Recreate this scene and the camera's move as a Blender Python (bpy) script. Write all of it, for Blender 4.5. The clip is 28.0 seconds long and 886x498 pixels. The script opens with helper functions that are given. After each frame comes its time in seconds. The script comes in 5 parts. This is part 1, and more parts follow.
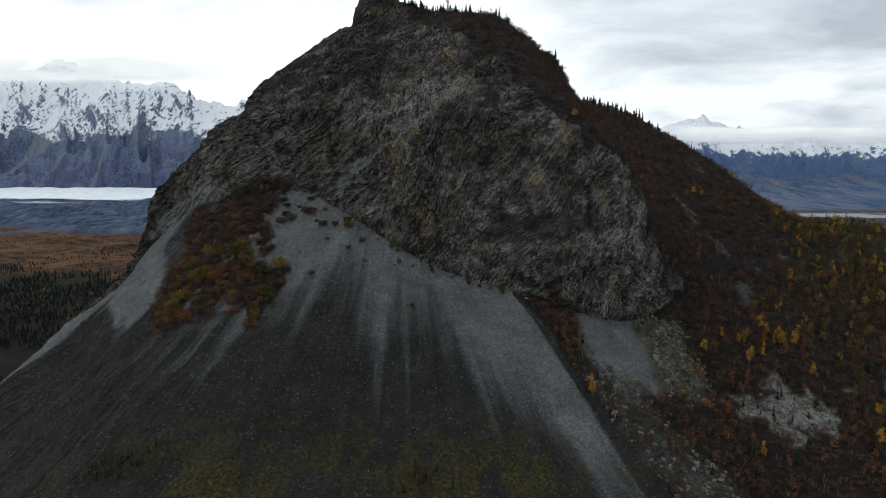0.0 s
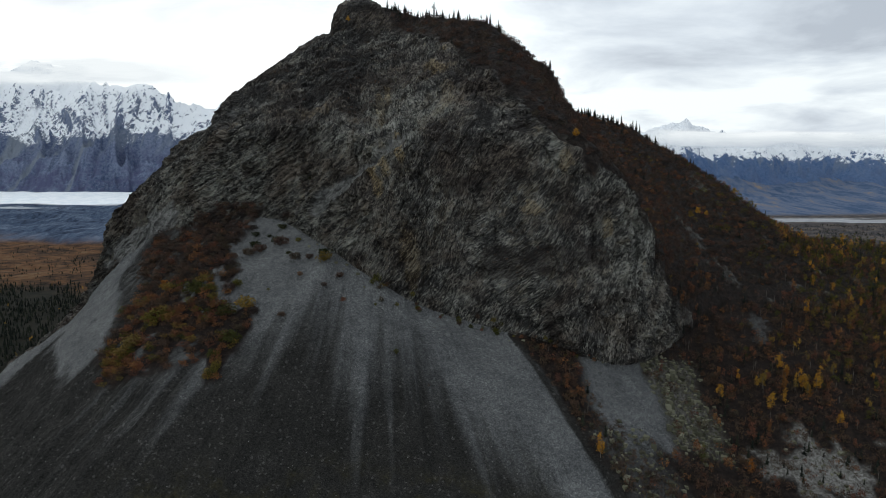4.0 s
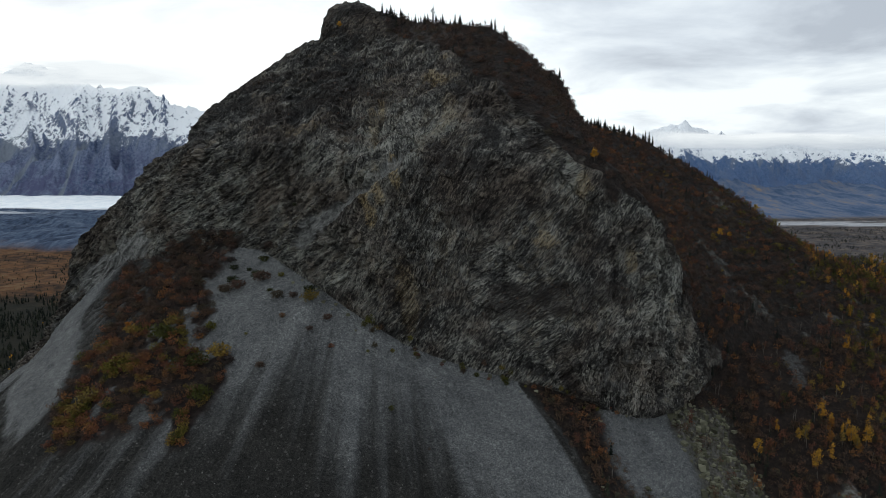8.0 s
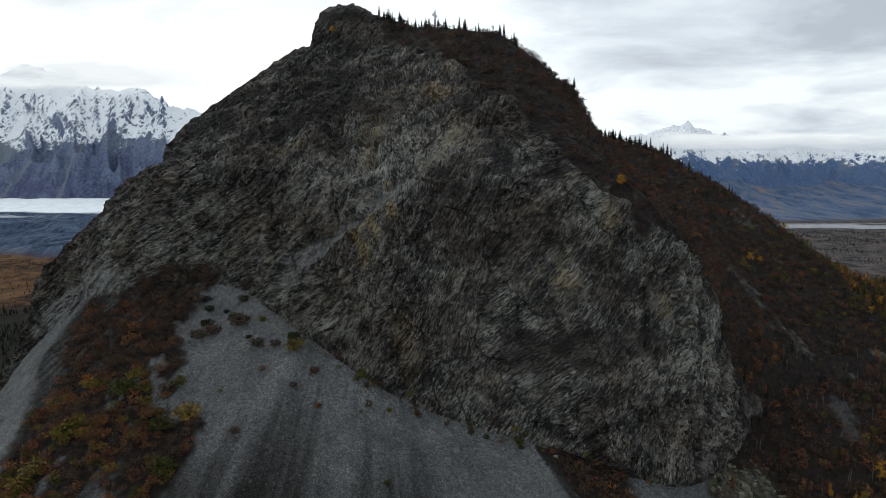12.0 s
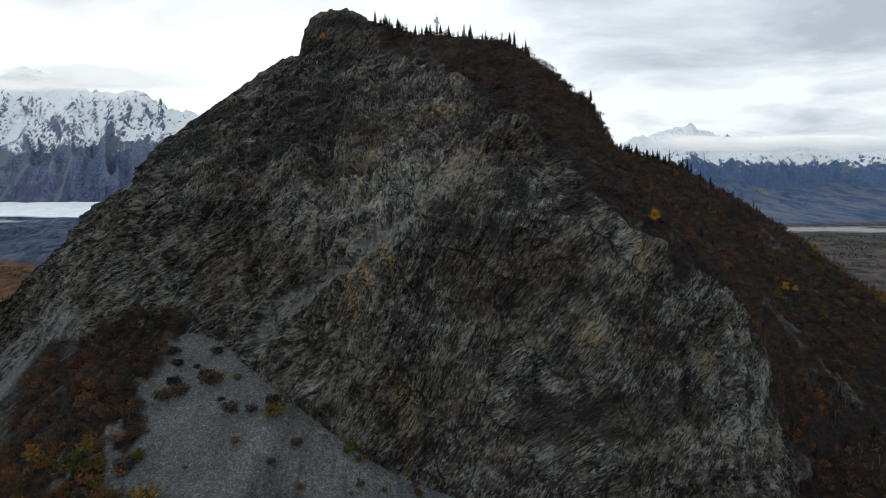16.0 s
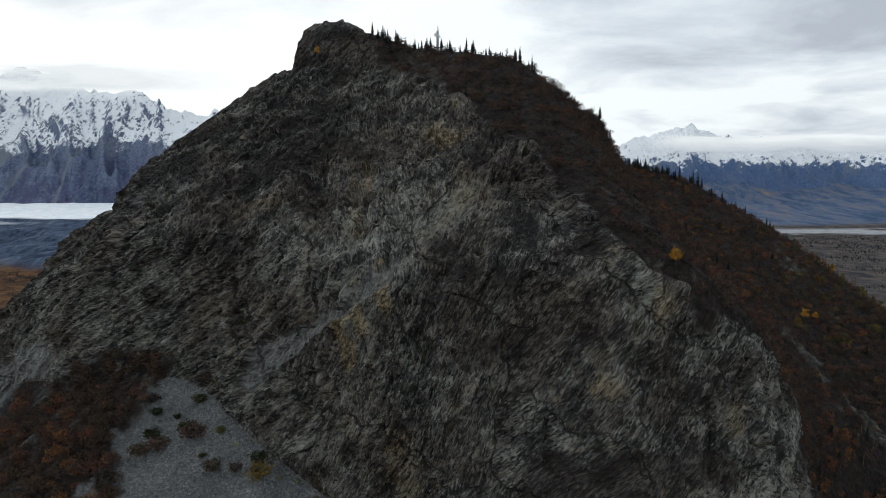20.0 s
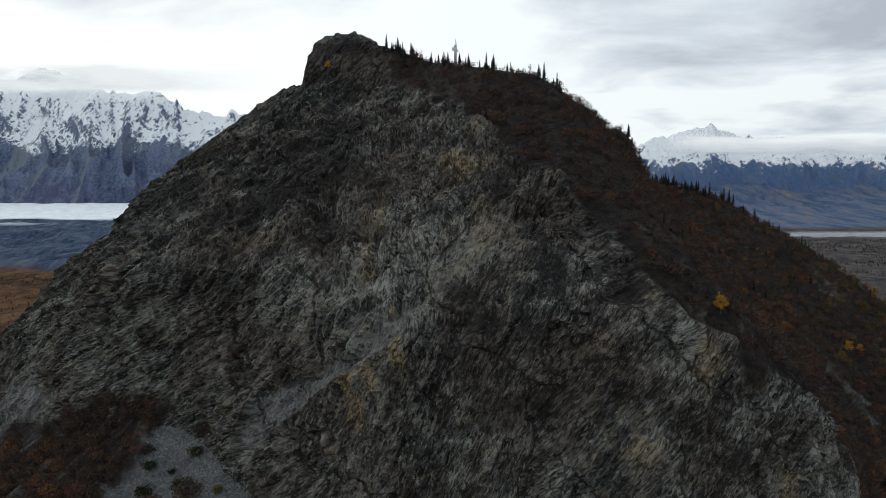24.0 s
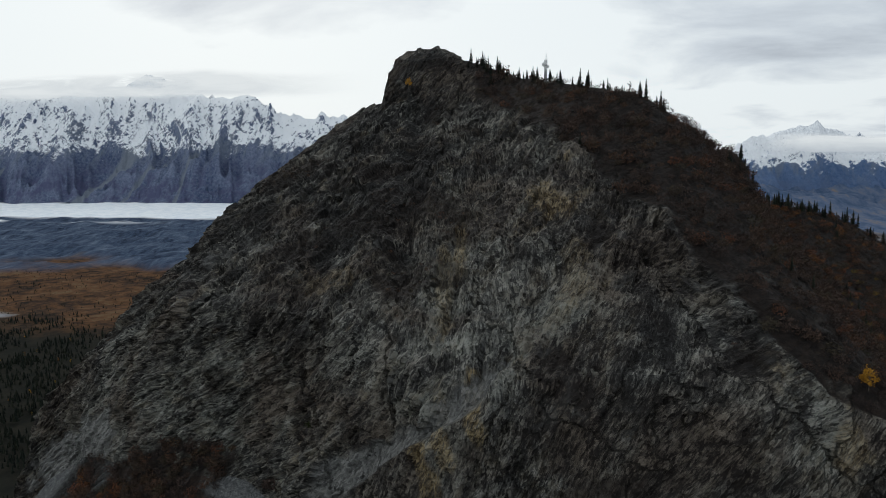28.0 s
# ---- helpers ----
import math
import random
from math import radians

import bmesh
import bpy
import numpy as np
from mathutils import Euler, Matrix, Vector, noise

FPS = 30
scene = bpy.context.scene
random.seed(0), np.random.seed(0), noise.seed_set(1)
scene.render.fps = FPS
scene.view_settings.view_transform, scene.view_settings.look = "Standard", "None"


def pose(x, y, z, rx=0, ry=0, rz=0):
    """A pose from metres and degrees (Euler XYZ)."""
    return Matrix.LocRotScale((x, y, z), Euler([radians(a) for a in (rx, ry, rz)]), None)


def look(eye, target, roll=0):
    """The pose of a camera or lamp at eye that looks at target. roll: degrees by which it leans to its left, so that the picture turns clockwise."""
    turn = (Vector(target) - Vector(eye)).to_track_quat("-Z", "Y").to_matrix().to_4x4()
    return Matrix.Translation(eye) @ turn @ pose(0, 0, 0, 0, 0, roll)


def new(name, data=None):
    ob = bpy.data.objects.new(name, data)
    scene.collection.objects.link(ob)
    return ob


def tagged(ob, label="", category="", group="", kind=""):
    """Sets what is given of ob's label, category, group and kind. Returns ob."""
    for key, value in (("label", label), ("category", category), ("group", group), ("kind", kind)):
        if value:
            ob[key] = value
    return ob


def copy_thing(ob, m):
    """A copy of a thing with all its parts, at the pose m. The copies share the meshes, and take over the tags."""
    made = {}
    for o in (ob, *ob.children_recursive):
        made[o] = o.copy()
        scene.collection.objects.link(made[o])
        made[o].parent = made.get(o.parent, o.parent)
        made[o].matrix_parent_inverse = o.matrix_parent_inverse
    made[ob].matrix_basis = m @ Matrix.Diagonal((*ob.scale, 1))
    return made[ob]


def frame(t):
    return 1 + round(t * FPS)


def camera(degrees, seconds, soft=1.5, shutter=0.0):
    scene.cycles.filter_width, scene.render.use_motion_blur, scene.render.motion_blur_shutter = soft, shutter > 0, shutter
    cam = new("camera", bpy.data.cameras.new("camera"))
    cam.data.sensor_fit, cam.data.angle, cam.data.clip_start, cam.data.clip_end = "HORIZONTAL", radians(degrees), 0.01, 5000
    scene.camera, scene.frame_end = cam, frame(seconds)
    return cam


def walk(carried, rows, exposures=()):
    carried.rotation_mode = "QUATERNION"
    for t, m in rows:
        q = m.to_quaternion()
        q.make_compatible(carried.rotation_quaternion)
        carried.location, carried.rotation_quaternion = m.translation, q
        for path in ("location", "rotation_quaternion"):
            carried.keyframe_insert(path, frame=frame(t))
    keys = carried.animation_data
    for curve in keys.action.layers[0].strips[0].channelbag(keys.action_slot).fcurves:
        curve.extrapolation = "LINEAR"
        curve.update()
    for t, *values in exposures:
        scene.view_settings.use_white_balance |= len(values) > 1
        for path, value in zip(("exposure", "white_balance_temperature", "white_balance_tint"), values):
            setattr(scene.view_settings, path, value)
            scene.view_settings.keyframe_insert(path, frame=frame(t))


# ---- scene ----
cam = camera(66.7, 28.0, soft=0.75)
METRES, EYE, TILT, LEAN, TURN = 220.0, 300.0, -8.2, 0.0, 0.0
ROWS = [
    (0.5, 0.0, 0.0, 0.0, 0.0, 0.0, -0.0),
    (1.0, -0.0012, 0.0207, 0.0088, -0.14, 0.06, 0.0),
    (1.5, -0.0023, 0.0415, 0.0178, -0.33, 0.09, 0.01),
    (2.0, -0.0035, 0.0622, 0.0266, -0.54, 0.11, 0.03),
    (2.5, -0.0046, 0.0831, 0.0354, -0.75, 0.11, 0.05),
    (3.0, -0.0055, 0.1041, 0.0443, -0.94, 0.12, 0.08),
    (3.5, -0.0062, 0.125, 0.0535, -1.11, 0.11, 0.1),
    (5.5, -0.0089, 0.2092, 0.0874, -1.56, 0.18, 0.17),
    (6.0, -0.0094, 0.2301, 0.0961, -1.56, 0.2, 0.18),
    (6.5, -0.0096, 0.251, 0.1046, -1.53, 0.22, 0.19),
    (7.0, -0.0098, 0.2716, 0.1133, -1.5, 0.22, 0.2),
    (7.5, -0.0101, 0.2923, 0.1219, -1.48, 0.21, 0.22),
    (8.0, -0.0103, 0.3131, 0.1304, -1.47, 0.2, 0.23),
    (8.5, -0.0105, 0.3338, 0.1389, -1.46, 0.2, 0.24),
    (9.0, -0.0107, 0.3547, 0.1474, -1.45, 0.19, 0.26),
    (9.5, -0.0108, 0.3753, 0.1561, -1.43, 0.19, 0.27),
    (10.0, -0.0111, 0.3961, 0.1646, -1.42, 0.2, 0.29),
    (10.5, -0.0112, 0.417, 0.173, -1.42, 0.2, 0.3),
    (11.0, -0.0114, 0.4376, 0.1816, -1.41, 0.21, 0.31),
    (11.5, -0.0115, 0.4581, 0.19, -1.4, 0.22, 0.32),
    (12.0, -0.0117, 0.4788, 0.1986, -1.4, 0.2, 0.33),
    (12.5, -0.0121, 0.4998, 0.2072, -1.41, 0.21, 0.33),
    (14.5, -0.0122, 0.5808, 0.2405, -1.37, 0.24, 0.36),
    (15.0, -0.0124, 0.6011, 0.2493, -1.37, 0.26, 0.38),
    (15.5, -0.0124, 0.6206, 0.2576, -1.36, 0.29, 0.38),
    (16.0, -0.0125, 0.6385, 0.266, -1.34, 0.27, 0.42),
    (16.5, -0.0127, 0.6539, 0.274, -1.34, 0.24, 0.43),
    (17.0, -0.0126, 0.6669, 0.2819, -1.32, 0.23, 0.46),
    (17.5, -0.0126, 0.678, 0.2892, -1.32, 0.26, 0.47),
    (18.0, -0.0127, 0.6875, 0.2964, -1.32, 0.23, 0.47),
    (18.5, -0.0128, 0.6954, 0.3035, -1.33, 0.25, 0.47),
    (19.0, -0.0128, 0.7026, 0.3101, -1.33, 0.21, 0.45),
    (19.5, -0.0128, 0.7103, 0.3169, -1.35, 0.21, 0.44),
    (20.0, -0.0129, 0.7186, 0.3235, -1.36, 0.19, 0.42),
    (20.5, -0.0128, 0.7278, 0.3301, -1.38, 0.18, 0.39),
    (21.0, -0.013, 0.7381, 0.3368, -1.4, 0.16, 0.37),
    (21.5, -0.0131, 0.7485, 0.3438, -1.41, 0.15, 0.36),
    (23.5, -0.0137, 0.7913, 0.3715, -0.39, 0.14, 0.23),
    (24.0, -0.0136, 0.8021, 0.3788, -0.02, 0.12, 0.19),
    (24.5, -0.0139, 0.8135, 0.3859, 0.04, 0.11, 0.18),
    (25.0, -0.014, 0.8249, 0.393, 0.04, 0.1, 0.18),
    (25.5, -0.0146, 0.8362, 0.4003, 0.16, 0.07, 0.17),
    (26.0, -0.016, 0.8476, 0.4078, 4.03, 0.02, -0.18),
    (26.5, -0.015, 0.8589, 0.4148, 7.05, 0.0, -0.56),
    (27.0, -0.0156, 0.8707, 0.4219, 7.09, 0.02, -0.58),
    (27.5, -0.0166, 0.8819, 0.4292, 7.09, 0.04, -0.61),
    (28.0, -0.0179, 0.8941, 0.4365, 7.09, 0.04, -0.61),
]
walk(cam, [(t, pose(0, 0, EYE, TILT, LEAN, TURN) @ pose(METRES * x, METRES * y, METRES * z, 90 + pitch, roll, yaw)) for t, x, y, z, yaw, pitch, roll in ROWS],
     exposures=((0, 0.0), (12, 0.0), (20, -0.08), (25, -0.16), (28, -0.28)))

# ---- light ----
SUN_AZ, SUN_EL = radians(-24), radians(30)
SUN_DIR = Vector((math.sin(SUN_AZ) * math.cos(SUN_EL), math.cos(SUN_AZ) * math.cos(SUN_EL), math.sin(SUN_EL)))


def build_world():
    world = bpy.data.worlds.new("overcast_sky")
    scene.world = world
    world.use_nodes = True
    nt = world.node_tree
    N, L = nt.nodes, nt.links
    N.clear()
    out, bg = N.new("ShaderNodeOutputWorld"), N.new("ShaderNodeBackground")
    sky = N.new("ShaderNodeTexSky")
    sky.sky_type, sky.sun_disc = "NISHITA", False
    sky.sun_elevation, sky.sun_rotation = SUN_EL, SUN_AZ
    sky.dust_density, sky.air_density = 3.0, 1.0
    skydim = N.new("ShaderNodeVectorMath")
    skydim.operation = "SCALE"
    skydim.inputs["Scale"].default_value = 0.07
    L.new(sky.outputs[0], skydim.inputs[0])
    tc = N.new("ShaderNodeTexCoord")
    # how near a direction is to the veiled sun
    dot = N.new("ShaderNodeVectorMath")
    dot.operation = "DOT_PRODUCT"
    dot.inputs[1].default_value = SUN_DIR
    L.new(tc.outputs["Generated"], dot.inputs[0])
    glow = N.new("ShaderNodeMapRange")
    glow.interpolation_type = "SMOOTHSTEP"
    for k, v in (("From Min", -0.7), ("From Max", 0.95), ("To Min", SKY_BACK), ("To Max", SKY_FRONT)):
        glow.inputs[k].default_value = v
    L.new(dot.outputs["Value"], glow.inputs["Value"])
    # flat layered clouds: stretch the direction by its height
    sep = N.new("ShaderNodeSeparateXYZ")
    L.new(tc.outputs["Generated"], sep.inputs[0])
    up = N.new("ShaderNodeMath")
    up.operation = "ADD"
    up.inputs[1].default_value = 0.16
    L.new(sep.outputs["Z"], up.inputs[0])
    upm = N.new("ShaderNodeMath")
    upm.operation = "MAXIMUM"
    upm.inputs[1].default_value = 0.05
    L.new(up.outputs[0], upm.inputs[0])
    flat = N.new("ShaderNodeCombineXYZ")
    for ax in ("X", "Y"):
        dv = N.new("ShaderNodeMath")
        dv.operation = "DIVIDE"
        L.new(sep.outputs[ax], dv.inputs[0])
        L.new(upm.outputs[0], dv.inputs[1])
        L.new(dv.outputs[0], flat.inputs[ax])
    noi = N.new("ShaderNodeTexNoise")
    noi.inputs["Scale"].default_value, noi.inputs["Detail"].default_value = 1.15, 7.0
    noi.inputs["Roughness"].default_value, noi.inputs["Distortion"].default_value = 0.55, 0.35
    shift = N.new("ShaderNodeVectorMath")
    shift.operation = "ADD"
    shift.inputs[1].default_value = CLOUD_SHIFT
    L.new(flat.outputs[0], shift.inputs[0])
    L.new(shift.outputs[0], noi.inputs["Vector"])
    # heavier cloud to the north-east, thin near the sun
    east = N.new("ShaderNodeMapRange")
    east.interpolation_type = "SMOOTHSTEP"
    for k, v in (("From Min", 0.0), ("From Max", 0.38), ("To Min", 0.14), ("To Max", -0.12)):
        east.inputs[k].default_value = v
    L.new(sep.outputs["X"], east.inputs["Value"])
    low = N.new("ShaderNodeMapRange")
    low.interpolation_type = "SMOOTHSTEP"
    for k, v in (("From Min", 0.04), ("From Max", 0.20), ("To Min", 0.20), ("To Max", 0.0)):
        low.inputs[k].default_value = v
    L.new(sep.outputs["Z"], low.inputs["Value"])
    thin = N.new("ShaderNodeMath")
    thin.operation = "ADD"
    L.new(noi.outputs["Fac"], thin.inputs[0])
    L.new(east.outputs[0], thin.inputs[1])
    thin2 = N.new("ShaderNodeMath")
    thin2.operation = "ADD"
    L.new(thin.outputs[0], thin2.inputs[0])
    L.new(low.outputs[0], thin2.inputs[1])
    ramp = N.new("ShaderNodeValToRGB")
    e = ramp.color_ramp.elements
    e[0].position, e[0].color = 0.30, (0.475, 0.53, 0.60, 1)
    e[1].position, e[1].color = 0.62, (0.93, 1.0, 1.03, 1)
    e.new(0.45).color = (0.67, 0.74, 0.81, 1)
    L.new(thin2.outputs[0], ramp.inputs["Fac"])
    cloud = N.new("ShaderNodeVectorMath")
    cloud.operation = "SCALE"
    L.new(ramp.outputs["Color"], cloud.inputs[0])
    L.new(glow.outputs[0], cloud.inputs["Scale"])
    mix = N.new("ShaderNodeMix")
    mix.data_type = "RGBA"
    mix.inputs["Factor"].default_value = 0.93
    L.new(skydim.outputs[0], mix.inputs[6])
    L.new(cloud.outputs[0], mix.inputs[7])
    L.new(mix.outputs[2], bg.inputs["Color"])
    bg.inputs["Strength"].default_value = 1.0
    L.new(bg.outputs[0], out.inputs["Surface"])


SKY_BACK, SKY_FRONT, CLOUD_SHIFT = 0.82, 1.12, (3.1, 0.7, 0.0)
build_world()
sun = new("sun", bpy.data.lights.new("sun", "SUN"))
sun.data.energy, sun.data.angle, sun.data.color = 0.6, radians(20), (1.0, 0.96, 0.9)
sun.matrix_world = look(SUN_DIR * 3000, (0, 0, 0))


# ---- noise on arrays of points ----
def hash01(i, j, k, seed):
    h = (i.astype(np.int64) * 374761393 + j.astype(np.int64) * 668265263 + k.astype(np.int64) * 2147483647 + seed * 974634777) & 0xFFFFFFFF
    h = ((h ^ (h >> 13)) * 1274126177) & 0xFFFFFFFF
    h = ((h ^ (h >> 16)) * 2246822519) & 0xFFFFFFFF
    return ((h ^ (h >> 15)) & 0xFFFFFF) / float(0x1000000)


def vnoise(p, seed=0):
    """Smooth noise, -1 to 1, at points p (n, 3)."""
    b = np.floor(p)
    f = p - b
    f = f * f * f * (f * (f * 6 - 15) + 10)
    i, j, k = (b[..., a].astype(np.int64) for a in range(3))
    r = 0
    for di in (0, 1):
        for dj in (0, 1):
            for dk in (0, 1):
                w = (f[..., 0] if di else 1 - f[..., 0]) * (f[..., 1] if dj else 1 - f[..., 1]) * (f[..., 2] if dk else 1 - f[..., 2])
                r = r + w * hash01(i + di, j + dj, k + dk, seed)
    return r * 2 - 1


def fbm(p, octaves=4, seed=0, gain=0.5):
    r, a = 0, 1.0
    for o in range(octaves):
        r = r + a * vnoise(p * 2.03 ** o + 17.3 * o, seed + o)
        a *= gain
    return r


def ridged(p, octaves=4, seed=0, gain=0.5):
    r, a = 0, 1.0
    for o in range(octaves):
        r = r + a * (1 - 2 * np.abs(vnoise(p * 2.07 ** o + 11.1 * o, seed + o)))
        a *= gain
    return r


def facets(p, seed=0):
    """Broken rock: each cell of a random mosaic is a tilted flat block. Returns the relief, the cell's number 0..1 and the joint 0..1."""
    b = np.floor(p).astype(np.int64)
    best, second = np.full(len(p), 9e9), np.full(len(p), 9e9)
    tilt, cell = np.zeros(len(p)), np.zeros(len(p))
    for di in (-1, 0, 1):
        for dj in (-1, 0, 1):
            for dk in (-1, 0, 1):
                i, j, k = b[:, 0] + di, b[:, 1] + dj, b[:, 2] + dk
                h = [hash01(i, j, k, seed + s) for s in range(3)]
                d = np.stack([p[:, 0] - i - h[0], p[:, 1] - j - h[1], p[:, 2] - k - h[2]], 1)
                q = (d * d).sum(1)
                near = q < best
                second = np.where(near, best, np.minimum(second, q))
                best = np.where(near, q, best)
                c = hash01(i, j, k, seed + 3)
                sl = (h[1] - 0.5) * d[:, 0] + (h[2] - 0.5) * d[:, 1] + (h[0] - 0.85) * d[:, 2]
                tilt, cell = np.where(near, sl * 1.3 + (c - 0.5), tilt), np.where(near, c, cell)
    return tilt, cell, np.clip((np.sqrt(second) - np.sqrt(best)) * 3, 0, 1)


def smooth(a, b, v):
    t = np.clip((v - a) / (b - a), 0, 1)
    return t * t * (3 - 2 * t)


# ---- meshes ----
def mesh_of(name, verts, faces, materials=(), flat=True, **attributes):
    """A mesh from arrays: verts (n, 3), faces (m, 3) or (m, 4), per-point attributes."""
    me = bpy.data.meshes.new(name)
    verts, faces = np.asarray(verts, np.float32), np.asarray(faces, np.int32)
    m, k = faces.shape
    me.vertices.add(len(verts))
    me.vertices.foreach_set("co", verts.ravel())
    me.loops.add(m * k)
    me.loops.foreach_set("vertex_index", faces.ravel())
    me.polygons.add(m)
    me.polygons.foreach_set("loop_start", np.arange(m, dtype=np.int32) * k)
    me.update(calc_edges=True)
    me.polygons.foreach_set("use_smooth", np.full(m, not flat))
    for key, v in attributes.items():
        me.attributes.new(key, "FLOAT", "POINT").data.foreach_set("value", np.asarray(v, np.float32).ravel())
    for mt in materials if isinstance(materials, (list, tuple)) else [materials]:
        me.materials.append(mt)
    return me


def grid_faces(rows, cols):
    i = np.arange(rows * cols, dtype=np.int32).reshape(rows, cols)
    return np.stack([i[:-1, :-1], i[:-1, 1:], i[1:, 1:], i[1:, :-1]], -1).reshape(-1, 4)


def part(name, me, parent, label=""):
    ob = new(name, me)
    ob.parent = parent
    return tagged(ob, label)


# ---- materials ----
class Mat:
    """A node material with short ways to make the usual nodes."""

    def __init__(self, name, rough=0.9, spec=0.25):
        self.m = bpy.data.materials.new(name)
        self.m.use_nodes = True
        self.t = self.m.node_tree
        self.b = self.t.nodes["Principled BSDF"]
        self.b.inputs["Roughness"].default_value = rough
        self.b.inputs["Specular IOR Level"].default_value = spec
        self.pos = self.t.nodes.new("ShaderNodeNewGeometry").outputs["Position"]

    def node(self, kind):
        return self.t.nodes.new(kind)

    def put(self, sock, v):
        if hasattr(v, "links"):
            self.t.links.new(v, sock)
        else:
            sock.default_value = v

    def stretch(self, scale, turn=(0, 0, 0)):
        n = self.node("ShaderNodeMapping")
        self.put(n.inputs["Vector"], self.pos)
        n.vector_type = "TEXTURE"
        n.inputs["Scale"].default_value = [1 / s for s in scale]
        n.inputs["Rotation"].default_value = [radians(a) for a in turn]
        return n.outputs[0]

    def noise(self, scale, detail=5, rough=0.6, at=None, warp=0.0):
        n = self.node("ShaderNodeTexNoise")
        self.put(n.inputs["Vector"], at or self.pos)
        n.inputs["Scale"].default_value, n.inputs["Detail"].default_value = scale, detail
        n.inputs["Roughness"].default_value, n.inputs["Distortion"].default_value = rough, warp
        return n.outputs["Fac"]

    def cells(self, scale, at=None, feature="F1"):
        n = self.node("ShaderNodeTexVoronoi")
        n.feature = feature
        self.put(n.inputs["Vector"], at or self.pos)
        n.inputs["Scale"].default_value = scale
        return n

    def attr(self, name):
        n = self.node("ShaderNodeAttribute")
        n.attribute_name = name
        return n.outputs["Fac"]

    def span(self, v, a, b, lo=0.0, hi=1.0):
        n = self.node("ShaderNodeMapRange")
        self.put(n.inputs["Value"], v)
        for k, x in (("From Min", a), ("From Max", b), ("To Min", lo), ("To Max", hi)):
            n.inputs[k].default_value = x
        return n.outputs[0]

    def math(self, op, a, b=0.0):
        n = self.node("ShaderNodeMath")
        n.operation = op
        self.put(n.inputs[0], a)
        self.put(n.inputs[1], b)
        return n.outputs[0]

    def ramp(self, v, *stops):
        n = self.node("ShaderNodeValToRGB")
        self.put(n.inputs["Fac"], v)
        e = n.color_ramp.elements
        while len(e) < len(stops):
            e.new(0.5)
        for x, (p, c) in zip(e, stops):
            x.position, x.color = p, (*c, 1)
        return n.outputs["Color"]

    def mix(self, f, a, b, how="MIX"):
        n = self.node("ShaderNodeMix")
        n.data_type, n.blend_type = "RGBA", how
        self.put(n.inputs["Factor"], f)
        for s, v in ((6, a), (7, b)):
            self.put(n.inputs[s], v if hasattr(v, "links") else (*v, 1))
        return n.outputs[2]

    def done(self, colour, bump=None, strength=0.5, distance=0.2):
        self.put(self.b.inputs["Base Color"], colour if hasattr(colour, "links") else (*colour, 1))
        if bump is not None:
            n = self.node("ShaderNodeBump")
            n.inputs["Strength"].default_value, n.inputs["Distance"].default_value = strength, distance
            self.put(n.inputs["Height"], bump)
            self.put(self.b.inputs["Normal"], n.outputs[0])
        return self.m


